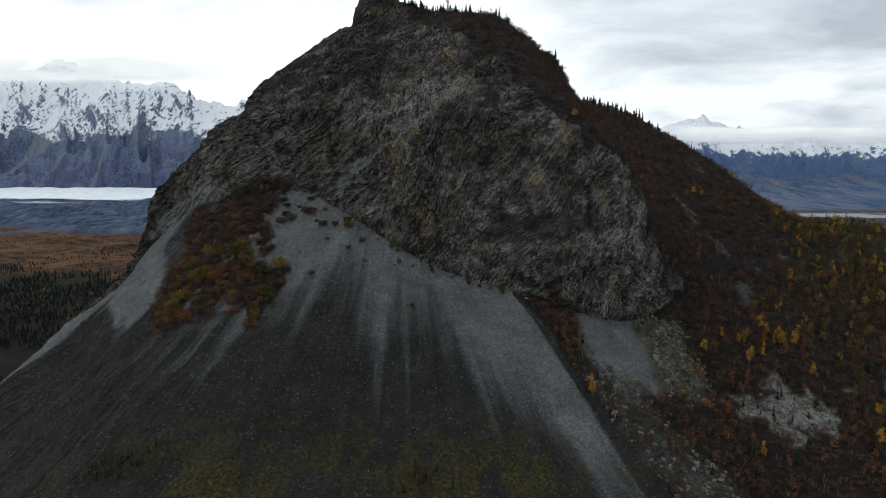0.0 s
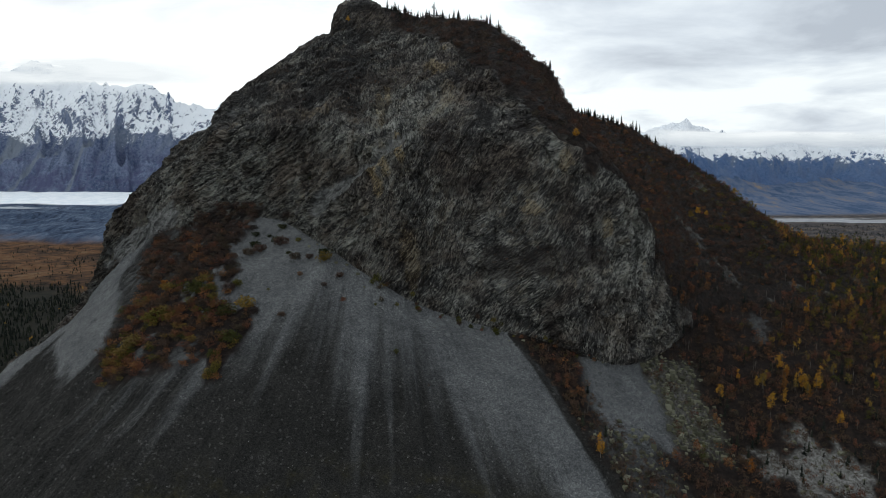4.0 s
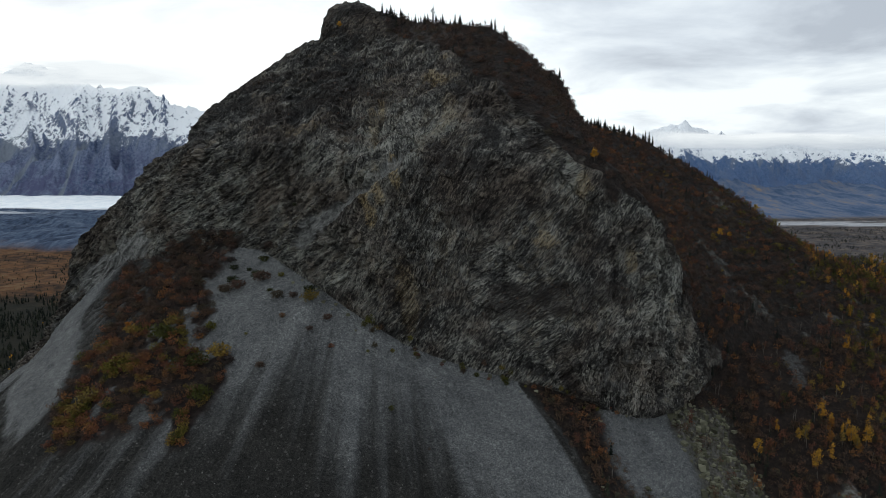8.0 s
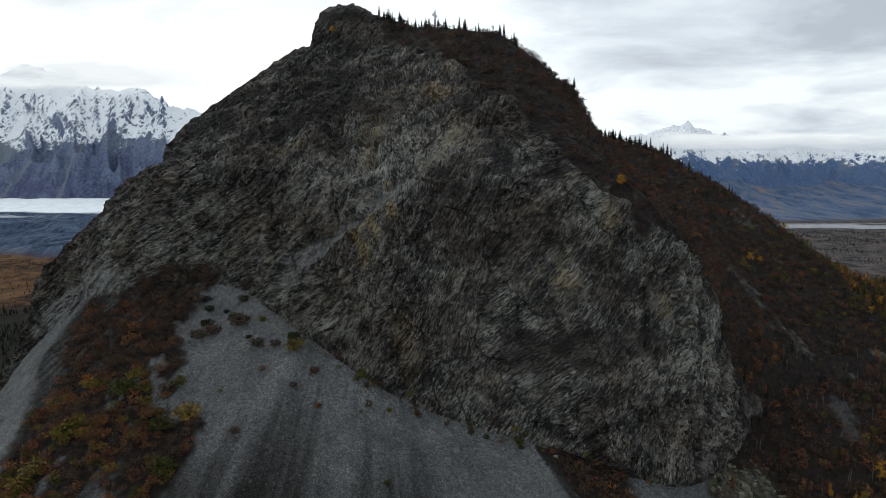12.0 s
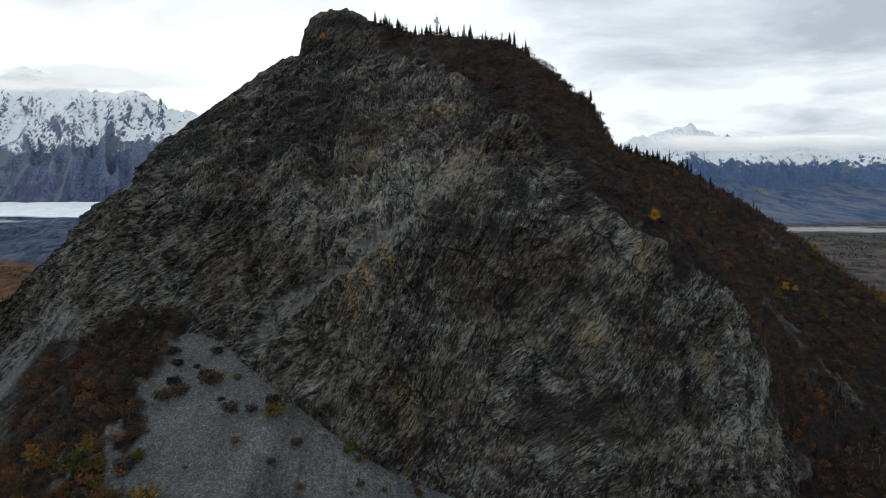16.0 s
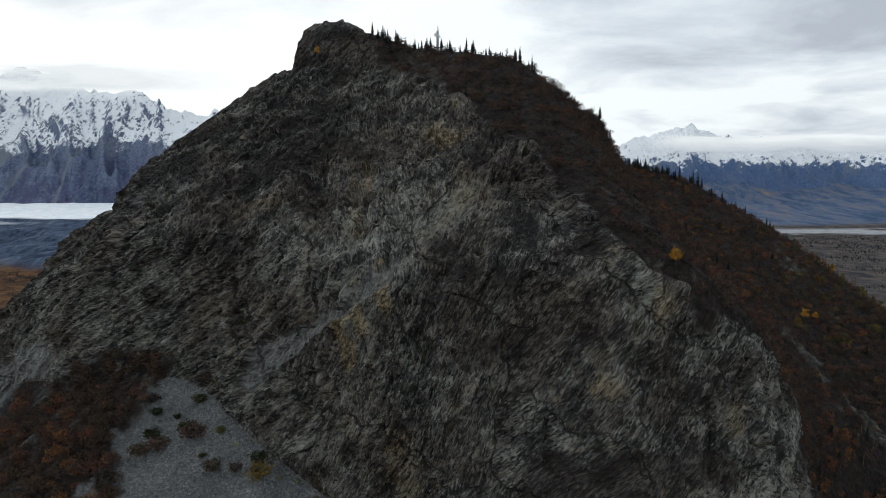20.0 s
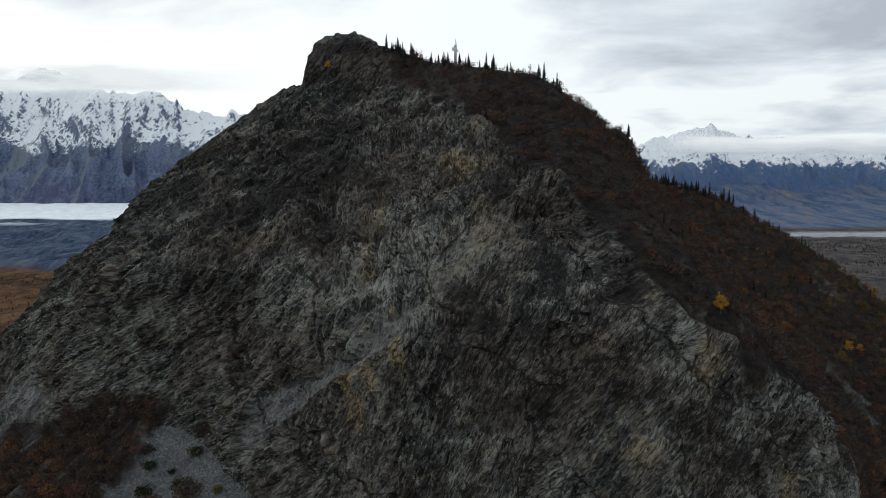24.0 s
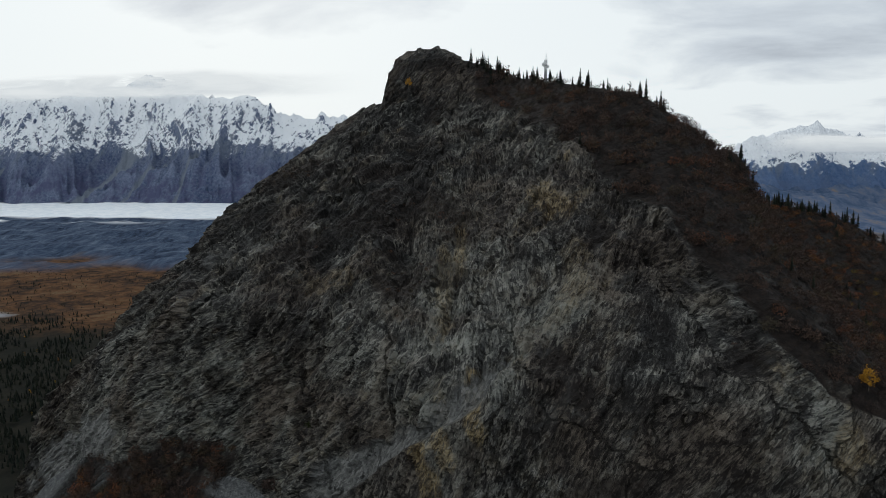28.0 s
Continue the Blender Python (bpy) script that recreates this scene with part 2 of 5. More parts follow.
def rock_material():
    """Dark greywacke: thin slabs along the beds, pale fresh breaks that also stand in for lit edges, ochre stains, and
    brown litter where plants hold on.
    """
    k = Mat("weathered_rock", 0.88, 0.2)
    sep = k.node("ShaderNodeSeparateXYZ")
    k.put(sep.inputs[0], k.pos)
    rag = k.noise(0.8, 3, 0.6)
    across = k.math("ADD", k.attr("across"), k.span(rag, 0.3, 0.7, -0.09, 0.09))
    along = k.attr("along")

    def lie(a, l, y):
        n = k.node("ShaderNodeCombineXYZ")
        for i, (v, f) in enumerate(((across, a), (along, l), (sep.outputs["Y"], y))):
            k.put(n.inputs[i], k.math("MULTIPLY", v, f))
        return n.outputs[0]

    def slabs(a, l, y):
        """Broken slabs: random numbers of each, and its own tilted flat face."""
        at = lie(a, l, y)
        c = k.cells(1.0, at=at)
        n = k.node("ShaderNodeSeparateColor")
        k.put(n.inputs[0], c.outputs["Color"])
        off = k.node("ShaderNodeVectorMath")
        off.operation = "SUBTRACT"
        k.put(off.inputs[0], at)
        k.put(off.inputs[1], c.outputs["Position"])
        turn = k.node("ShaderNodeVectorMath")
        turn.operation = "SUBTRACT"
        k.put(turn.inputs[0], c.outputs["Color"])
        turn.inputs[1].default_value = (0.72, 0.5, 0.5)
        dot = k.node("ShaderNodeVectorMath")
        dot.operation = "DOT_PRODUCT"
        k.put(dot.inputs[0], off.outputs[0])
        k.put(dot.inputs[1], turn.outputs[0])
        return n.outputs, k.math("ADD", k.math("MULTIPLY", dot.outputs["Value"], 1.6), k.math("MULTIPLY", n.outputs["Green"], 0.8)), at

    large, large_h, at_l = slabs(0.30, 0.10, 0.10)
    mid, mid_h, at_m = slabs(0.85, 0.26, 0.3)
    small, small_h, at_s = slabs(2.3, 0.75, 0.8)
    crack = k.cells(1.0, at=at_l, feature="DISTANCE_TO_EDGE").outputs["Distance"]
    joint = k.cells(1.0, at=at_m, feature="DISTANCE_TO_EDGE").outputs["Distance"]
    big = k.noise(0.03, 5, 0.62, warp=0.7)
    patch = k.noise(0.10, 7, 0.68, warp=0.4)
    grain = k.noise(2.8, 4, 0.75)
    line = k.noise(1.0, 6, 0.72, at=lie(0.9, 0.085, 0.15))
    hair = k.noise(1.0, 4, 0.7, at=lie(3.4, 0.5, 0.5))
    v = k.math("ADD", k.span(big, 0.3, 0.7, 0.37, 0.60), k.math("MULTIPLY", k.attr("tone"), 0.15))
    for value, lo, hi, amount in ((patch, 0.3, 0.7, 0.19), (line, 0.3, 0.7, 0.10), (hair, 0.3, 0.7, 0.15), (grain, 0.3, 0.7, 0.16), (large["Red"], 0, 1, 0.05), (mid["Red"], 0, 1, 0.05), (small["Red"], 0, 1, 0.15), (k.attr("block"), 0.2, 0.8, 0.04)):
        v = k.math("ADD", v, k.span(value, lo, hi, -amount, amount))
    v = k.math("SUBTRACT", v, k.span(crack, 0.0, 0.02, 0.08, 0.0))
    v = k.math("SUBTRACT", v, k.span(joint, 0.0, 0.05, 0.03, 0.0))
    c = k.ramp(v, (0.30, (0.022, 0.021, 0.021)), (0.44, (0.046, 0.045, 0.044)), (0.54, (0.086, 0.085, 0.081)), (0.66, (0.165, 0.162, 0.150)), (0.80, (0.36, 0.35, 0.315)))
    # thin splinters: pale fresh rock, doubling as painted lit edges of the ledges
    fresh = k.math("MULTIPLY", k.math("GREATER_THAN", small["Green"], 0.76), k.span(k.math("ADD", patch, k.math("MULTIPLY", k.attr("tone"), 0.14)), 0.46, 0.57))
    c = k.mix(k.math("MULTIPLY", fresh, 0.8), c, k.mix(small["Blue"], (0.13, 0.13, 0.125), (0.38, 0.37, 0.325)))
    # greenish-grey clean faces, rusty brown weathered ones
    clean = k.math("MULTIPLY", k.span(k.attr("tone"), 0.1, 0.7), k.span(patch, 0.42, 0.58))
    c = k.mix(k.math("MULTIPLY", clean, 0.5), c, k.mix(k.span(v, 0.40, 0.78), (0.050, 0.054, 0.050), (0.33, 0.345, 0.315)))
    ochre = k.math("MULTIPLY", k.span(k.noise(0.05, 4, 0.6, warp=0.8), 0.46, 0.60), k.span(k.noise(1.0, 6, 0.7, at=lie(0.35, 0.15, 0.2)), 0.46, 0.60))
    c = k.mix(k.math("MULTIPLY", ochre, 0.38), c, k.mix(k.span(v, 0.35, 0.7), (0.05, 0.038, 0.024), (0.23, 0.18, 0.11)))
    rusty = k.math("MULTIPLY", k.span(k.noise(0.034, 5, 0.65, warp=0.5), 0.46, 0.62), 0.85)
    c = k.mix(rusty, c, k.mix(k.span(v, 0.38, 0.75), (0.026, 0.020, 0.018), (0.19, 0.155, 0.125)))
    stain = k.math("MULTIPLY", k.attr("tan"), k.span(hair, 0.36, 0.56))
    c = k.mix(stain, c, k.mix(k.span(v, 0.35, 0.75), (0.10, 0.066, 0.030), (0.42, 0.33, 0.19)))
    gravel = k.mix(k.span(k.math("ADD", k.math("MULTIPLY", small["Blue"], 0.4), k.math("MULTIPLY", grain, 0.6)), 0.25, 0.75), (0.10, 0.103, 0.105), (0.35, 0.352, 0.345))
    c = k.mix(k.attr("gravel"), c, gravel)
    litter = k.ramp(k.noise(0.45, 6, 0.7), (0.32, (0.012, 0.010, 0.0095)), (0.50, (0.026, 0.020, 0.018)), (0.66, (0.044, 0.031, 0.025)), (0.80, (0.054, 0.045, 0.030)))
    c = k.mix(k.attr("veg"), c, litter)
    c = k.mix(1.0, c, (0.70, 0.70, 0.69), "MULTIPLY")
    h = k.math("ADD", k.math("MULTIPLY", large_h, 0.8), k.math("MULTIPLY", mid_h, 0.6))
    h = k.math("ADD", h, k.math("MULTIPLY", small_h, 0.75))
    h = k.math("ADD", h, k.math("MULTIPLY", k.math("ADD", grain, hair), 0.22))
    h = k.math("SUBTRACT", h, k.span(crack, 0.0, 0.03, 0.3, 0.0))
    return k.done(c, h, 1.0, 0.6)


def talus_material():
    """Scree: pale fresh gravel, older lichen-dark stones below, moss and dry grass at the bottom, brown litter under shrubs."""
    k = Mat("scree_gravel", 0.95, 0.08)
    one, two = k.node("ShaderNodeSeparateColor"), k.node("ShaderNodeSeparateColor")
    k.put(one.inputs[0], k.cells(1.25).outputs["Color"])
    k.put(two.inputs[0], k.cells(2.9).outputs["Color"])
    grain = k.noise(3.4, 4, 0.75)
    rnd = one.outputs["Red"]
    mixed = k.math("ADD", k.math("MULTIPLY", rnd, 0.16), k.math("ADD", k.math("MULTIPLY", two.outputs["Red"], 0.34), k.math("MULTIPLY", grain, 0.50)))
    drift = k.span(k.noise(0.07, 5, 0.65), 0.3, 0.7, -0.10, 0.10)
    mixed = k.math("ADD", mixed, drift)
    fresh = k.ramp(mixed, (0.25, (0.062, 0.064, 0.067)), (0.50, (0.125, 0.129, 0.132)), (0.68, (0.20, 0.205, 0.205)), (0.80, (0.30, 0.305, 0.30)))
    old = k.ramp(mixed, (0.25, (0.013, 0.0128, 0.0122)), (0.55, (0.033, 0.032, 0.030)), (0.72, (0.052, 0.050, 0.046)), (0.88, (0.13, 0.127, 0.12)))
    fleck = k.math("GREATER_THAN", rnd, 0.975)
    old = k.mix(k.math("MULTIPLY", fleck, 0.15), old, (0.30, 0.29, 0.28))
    c = k.mix(k.attr("scree"), old, fresh)
    moss = k.ramp(k.noise(0.7, 5, 0.7), (0.38, (0.022, 0.021, 0.014)), (0.56, (0.065, 0.057, 0.022)), (0.72, (0.15, 0.125, 0.045)))
    c = k.mix(k.attr("moss"), c, moss)
    white = k.ramp(k.noise(0.8, 5, 0.7), (0.38, (0.10, 0.092, 0.083)), (0.62, (0.30, 0.295, 0.28)))
    c = k.mix(k.attr("pale"), c, white)
    litter = k.ramp(k.noise(0.5, 6, 0.7), (0.32, (0.012, 0.010, 0.0095)), (0.50, (0.026, 0.020, 0.018)), (0.66, (0.044, 0.031, 0.025)), (0.80, (0.054, 0.045, 0.030)))
    c = k.mix(k.attr("veg"), c, litter)
    c = k.mix(1.0, c, (0.84, 0.84, 0.84), "MULTIPLY")
    h = k.math("ADD", grain, k.math("ADD", k.math("MULTIPLY", one.outputs["Green"], 0.7), k.math("MULTIPLY", two.outputs["Green"], 0.5)))
    return k.done(c, h, 0.8, 0.35)


def leaf_material(name, *stops, rough=0.7):
    k = Mat(name, rough, 0.06)
    info = k.node("ShaderNodeObjectInfo").outputs["Random"]
    isl = k.node("ShaderNodeNewGeometry").outputs["Random Per Island"]
    v = k.math("FRACT", k.math("ADD", k.attr("tint"), info))
    c = k.ramp(v, *stops)
    c = k.mix(1.0, c, k.ramp(isl, (0.0, (0.60, 0.60, 0.60)), (1.0, (1.15, 1.15, 1.15))), "MULTIPLY")
    return k.done(c)


def bark_material(name, a, b):
    k = Mat(name, 0.9, 0.2)
    return k.done(k.mix(k.noise(6, 4, 0.7), a, b))


def snow_mountain_material(name, rock_a, rock_b, scrub, snow_low, snow_high, cover=0.0):
    k = Mat(name, 1.0, 0.03)
    z = k.node("ShaderNodeSeparateXYZ")
    k.put(z.inputs[0], k.pos)
    n = k.noise(0.010, 8, 0.68, warp=0.3)
    n2 = k.noise(0.06, 8, 0.76)
    ribs = k.noise(1.0, 7, 0.74, at=k.stretch((0.040, 0.012, 0.009), (0, 38, 0)))
    strata = k.noise(1.0, 6, 0.7, at=k.stretch((0.040, 0.012, 0.010), (0, -42, 0)))
    fans = k.noise(1.0, 5, 0.6, at=k.stretch((0.020, 0.008, 0.004), (0, 12, 0)), warp=0.6)
    # rock, scrub and scree colours carry the blue haze of distance
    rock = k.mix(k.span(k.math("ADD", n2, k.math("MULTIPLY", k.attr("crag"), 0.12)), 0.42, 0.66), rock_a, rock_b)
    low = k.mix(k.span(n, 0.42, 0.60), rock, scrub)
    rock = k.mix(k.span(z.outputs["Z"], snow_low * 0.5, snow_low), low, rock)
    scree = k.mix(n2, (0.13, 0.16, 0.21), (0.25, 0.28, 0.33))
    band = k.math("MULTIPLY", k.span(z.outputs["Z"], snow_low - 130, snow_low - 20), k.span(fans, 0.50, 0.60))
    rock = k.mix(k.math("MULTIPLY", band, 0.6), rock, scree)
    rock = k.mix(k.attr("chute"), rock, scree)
    level = k.math("ADD", z.outputs["Z"], k.span(n, 0.25, 0.75, -90, 90))
    level = k.math("ADD", level, k.span(ribs, 0.3, 0.7, 35, -35))
    f = k.span(level, snow_low, snow_high)
    nz = k.node("ShaderNodeSeparateXYZ")
    k.put(nz.inputs[0], k.node("ShaderNodeNewGeometry").outputs["Normal"])
    lie = k.math("ADD", k.math("MULTIPLY", nz.outputs["Z"], 2.2), k.math("ADD", k.math("MULTIPLY", n2, 1.3), k.math("MULTIPLY", k.noise(0.16, 5, 0.7), 1.0)))
    lie = k.math("ADD", lie, k.math("MULTIPLY", ribs, 1.7))
    lie = k.math("ADD", lie, k.math("MULTIPLY", strata, 1.9))
    lie = k.math("SUBTRACT", lie, k.math("MULTIPLY", k.attr("crag"), 0.25))
    lie = k.math("ADD", lie, k.span(z.outputs["Z"], snow_low, snow_low + 320, cover, cover + 0.22))
    s = k.math("MULTIPLY", k.span(lie, SNOW_LIE[0], SNOW_LIE[1]), k.span(f, 0.0, 0.6))
    s = k.math("MAXIMUM", s, k.math("MULTIPLY", k.attr("snowfield"), k.span(n2, 0.25, 0.45)))
    return k.done(k.mix(s, rock, (0.92, 0.95, 0.99)), k.math("ADD", n2, ribs), 0.8, 9.0)


SNOW_LIE = (3.80, 3.98)


def valley_material():
    k = Mat("valley_floor", 1.0, 0.03)
    n = k.noise(0.006, 7, 0.65, warp=0.5)
    m = k.noise(0.04, 6, 0.7)
    orange = k.ramp(k.math("ADD", k.math("MULTIPLY", n, 0.5), k.math("MULTIPLY", m, 0.5)), (0.40, (0.014, 0.012, 0.010)), (0.47, (0.045, 0.027, 0.018)), (0.54, (0.098, 0.050, 0.025)), (0.66, (0.125, 0.086, 0.05)))
    # moraine debris: grey stone with the blue of distant air painted in
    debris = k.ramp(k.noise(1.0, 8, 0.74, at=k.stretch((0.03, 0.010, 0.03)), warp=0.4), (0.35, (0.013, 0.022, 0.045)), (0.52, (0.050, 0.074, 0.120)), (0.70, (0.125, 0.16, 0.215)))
    ice = k.ramp(k.noise(0.03, 5, 0.6), (0.3, (0.70, 0.76, 0.82)), (0.6, (0.86, 0.89, 0.92)))
    woods = k.ramp(m, (0.3, (0.008, 0.010, 0.009)), (0.7, (0.024, 0.022, 0.017)))
    gravel = k.ramp(m, (0.3, (0.22, 0.23, 0.25)), (0.7, (0.40, 0.41, 0.43)))
    # far hills: distance haze painted as blue in the ground colour
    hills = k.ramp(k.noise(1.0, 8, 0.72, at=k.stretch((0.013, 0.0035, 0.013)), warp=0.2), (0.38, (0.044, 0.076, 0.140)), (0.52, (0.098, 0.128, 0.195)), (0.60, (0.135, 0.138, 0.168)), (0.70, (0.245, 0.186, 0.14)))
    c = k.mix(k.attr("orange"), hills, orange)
    plain = k.ramp(k.noise(0.02, 7, 0.7, warp=0.3), (0.36, (0.027, 0.030, 0.035)), (0.52, (0.069, 0.062, 0.062)), (0.68, (0.131, 0.106, 0.088)))
    c = k.mix(k.attr("flats"), c, plain)
    c = k.mix(k.attr("woods"), c, woods)
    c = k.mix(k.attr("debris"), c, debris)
    c = k.mix(k.attr("gravel"), c, gravel)
    c = k.mix(k.attr("ice"), c, ice)
    return k.done(c, m, 0.6, 2.0)


def cloud_material():
    """Thin stratus: soft, ragged; the sky's glow on it and its greyer underside are painted as emission."""
    k = Mat("stratus_cloud", 1.0, 0.0)
    n = k.noise(1.0, 6, 0.6, at=k.stretch((0.0022, 0.0022, 0.012)), warp=0.4)
    a = k.math("MINIMUM", k.math("MULTIPLY", k.attr("body"), k.span(n, 0.28, 0.60)), 1.0)
    glow, clear, mix = k.node("ShaderNodeEmission"), k.node("ShaderNodeBsdfTransparent"), k.node("ShaderNodeMixShader")
    k.put(glow.inputs["Color"], k.ramp(k.math("ADD", k.attr("crown"), k.span(n, 0.3, 0.7, -0.2, 0.2)), (0.1, (0.50, 0.56, 0.63)), (0.55, (0.72, 0.78, 0.82)), (0.9, (0.90, 0.95, 0.97))))
    k.put(mix.inputs[0], a)
    k.t.links.new(clear.outputs[0], mix.inputs[1])
    k.t.links.new(glow.outputs[0], mix.inputs[2])
    k.t.links.new(mix.outputs[0], k.t.nodes["Material Output"].inputs["Surface"])
    return k.m


CLOUD = cloud_material()
ROCK, TALUS, VALLEY = rock_material(), talus_material(), valley_material()
# blue distance haze is mixed into these rock colours, strongest on the far range
LEFT_MOUNTAIN = snow_mountain_material("hazed_slate_and_snow", (0.058, 0.086, 0.158), (0.19, 0.225, 0.32), (0.092, 0.102, 0.18), 395, 450, 0.10)
FAR_MOUNTAIN = snow_mountain_material("far_hazed_slate_and_snow", (0.075, 0.130, 0.25), (0.120, 0.180, 0.31), (0.100, 0.145, 0.25), 278, 315, 0.32)
SPRUCE = leaf_material("spruce_needles", (0.0, (0.009, 0.012, 0.010)), (0.5, (0.016, 0.021, 0.016)), (1.0, (0.027, 0.030, 0.020)))
GOLD = leaf_material("autumn_gold_leaves", (0.0, (0.38, 0.18, 0.022)), (0.3, (0.46, 0.25, 0.035)), (0.55, (0.24, 0.16, 0.035)), (0.8, (0.13, 0.09, 0.028)), (1.0, (0.30, 0.11, 0.022)))
BROWN = leaf_material("bare_brown_twigs", (0.0, (0.045, 0.034, 0.027)), (0.35, (0.077, 0.053, 0.040)), (0.65, (0.112, 0.062, 0.041)), (0.85, (0.065, 0.056, 0.035)), (1.0, (0.106, 0.060, 0.037)))
ALDER = leaf_material("dark_alder_twigs", (0.0, (0.040, 0.032, 0.030)), (0.35, (0.068, 0.049, 0.042)), (0.65, (0.095, 0.060, 0.046)), (0.85, (0.060, 0.053, 0.037)), (0.95, (0.14, 0.063, 0.039)), (1.0, (0.085, 0.053, 0.040)))
RUST = leaf_material("rust_red_leaves", (0.0, (0.090, 0.043, 0.031)), (0.4, (0.158, 0.066, 0.040)), (0.75, (0.22, 0.102, 0.038)), (1.0, (0.092, 0.056, 0.037)))
GREEN = leaf_material("olive_green_leaves", (0.0, (0.045, 0.050, 0.014)), (0.5, (0.09, 0.085, 0.018)), (1.0, (0.13, 0.10, 0.022)))
DARK_GREEN = leaf_material("dark_green_leaves", (0.0, (0.020, 0.026, 0.012)), (0.5, (0.032, 0.038, 0.014)), (1.0, (0.050, 0.050, 0.016)))
STRAW = leaf_material("dull_yellow_leaves", (0.0, (0.15, 0.105, 0.030)), (0.5, (0.20, 0.135, 0.034)), (1.0, (0.11, 0.085, 0.028)))
BARK = bark_material("dark_bark", (0.03, 0.025, 0.02), (0.09, 0.08, 0.065))
PALE_BARK = bark_material("pale_aspen_bark", (0.07, 0.062, 0.052), (0.17, 0.155, 0.135))
LICHEN = leaf_material("lichen_stone", (0.0, (0.060, 0.060, 0.042)), (0.5, (0.12, 0.118, 0.080)), (1.0, (0.21, 0.205, 0.15)))
STONE = leaf_material("loose_stone", (0.0, (0.05, 0.05, 0.05)), (0.6, (0.11, 0.11, 0.108)), (1.0, (0.24, 0.235, 0.225)))


# ---- the butte: plan lines along its front, station by station from west to east ----
STATIONS = (-420, -300, -240, -205, -180, -150, -115, -80, -50, -18, 5, 38, 62, 85, 105, 128, 165, 210, 270, 340, 460)
APRON_Z = (40, 45, 80, 95, 105, 112, 118, 120, 120, 118, 116, 114, 112, 110, 108, 106, 110, 112, 115, 115, 110)
TOE_Z = (50, 100, 155, 150, 160, 175, 187, 187, 180, 178, 177, 175, 167, 163, 160, 156, 158, 155, 155, 155, 150)
FOOT_Y = (420, 420, 410, 412, 425, 410, 385, 380, 350, 338, 338, 331, 328, 327, 345, 372, 400, 400, 430, 440, 450)
FOOT_Z = (40, 110, 190, 214, 248, 266, 272, 277, 265, 245, 235, 227, 219, 212, 210, 211, 226, 222, 225, 225, 215)
WALL_Y = (430, 430, 425, 420, 435, 425, 408, 389, 380, 352, 352, 352, 354, 346, 357, 385, 430, 450, 470, 480, 480)
WALL_Z = (40, 110, 191, 218, 268, 300, 320, 324, 322, 312, 318, 318, 314, 298, 275, 250, 245, 245, 238, 234, 220)
RIM_Y = (434, 434, 428, 425, 442, 452, 450, 440, 425, 403, 379, 381, 366, 353, 366, 420, 480, 500, 490, 500, 510)
RIM_Z = (40, 110, 191, 220, 277, 320, 344, 350, 350, 342, 347, 343, 327, 304, 286, 276, 273, 268, 243, 236, 222)
CREST_Y = (440, 440, 432, 430, 446, 474, 498, 502, 515, 505, 475, 445, 470, 495, 560, 588, 595, 605, 600, 540, 540)
CREST_Z = (40, 110, 191, 222, 283, 327, 359, 384, 396, 399, 394, 385, 371, 350, 338, 340, 331, 307, 258, 238, 224)
BACK_Z = (35, 60, 120, 170, 215, 260, 300, 330, 345, 350, 350, 345, 335, 325, 320, 318, 305, 280, 235, 205, 180)


def plan_line(values, x):
    """A plan line at x: its stations joined and rounded over about six metres."""
    u = np.arange(-460.0, 501.0)
    v = np.interp(u, STATIONS, values)
    g = np.exp(-0.5 * (np.arange(-18, 19) / 6.0) ** 2)
    v = np.convolve(np.pad(v, 18, mode="edge"), g / g.sum(), mode="valid")
    return np.interp(x, u, v)


COLS = np.concatenate([np.arange(-420, -245, 6.0), np.arange(-245, -212, 1.0), np.arange(-212, 126, 0.52), np.arange(126, 260, 1.2), np.arange(260, 461, 4.0)])
LINES_Y = [np.full_like(COLS, -150.0), np.full_like(COLS, 110.0), np.full_like(COLS, 240.0)] + [plan_line(v, COLS) for v in (FOOT_Y, WALL_Y, RIM_Y, CREST_Y)]
LINES_Z = [plan_line(v, COLS) for v in (APRON_Z, APRON_Z, TOE_Z, FOOT_Z, WALL_Z, RIM_Z, CREST_Z)]
LINES_Z[0] = LINES_Z[0] - 45
LINES_Y += [LINES_Y[-1] + 45, np.full_like(COLS, 850.0), np.full_like(COLS, 1150.0)]
LINES_Z += [plan_line(BACK_Z, COLS), plan_line(BACK_Z, COLS) * 0.35 + 20, np.full_like(COLS, 30.0)]
STEPS = (8, 14, 140, 185, 110, 165, 20, 10, 8)
gy, gz, gs = [], [], []
for n, (steps, y0, y1, z0, z1) in enumerate(zip(STEPS, LINES_Y, LINES_Y[1:], LINES_Z, LINES_Z[1:])):
    for s in np.arange(steps) / steps:
        gy.append(y0 + (y1 - y0) * s), gz.append(z0 + (z1 - z0) * s), gs.append(np.full_like(COLS, n + s))
GY, GZ, GS = np.array(gy), np.array(gz), np.array(gs)
GX = np.broadcast_to(COLS, GY.shape).copy()
for _ in range(6):
    for a in (GY, GZ):
        a[1:-1] = a[1:-1] * 0.5 + (a[:-2] + a[2:]) * 0.25
# the summit block: sheer on its west side, a flat top, then a step down eastwards
BLOCK = np.interp(GX, (-68, -66, -64, -61, -57, -50, -43, -37, -32, -27, -22, -13, -5, 5), (0, 3, 12.5, 17, 18.5, 17, 15.5, 13, 8, 6.5, 5, 3, 1, 0))
GZ += BLOCK * smooth(486, 506, GY) * (1 - smooth(545, 570, GY))
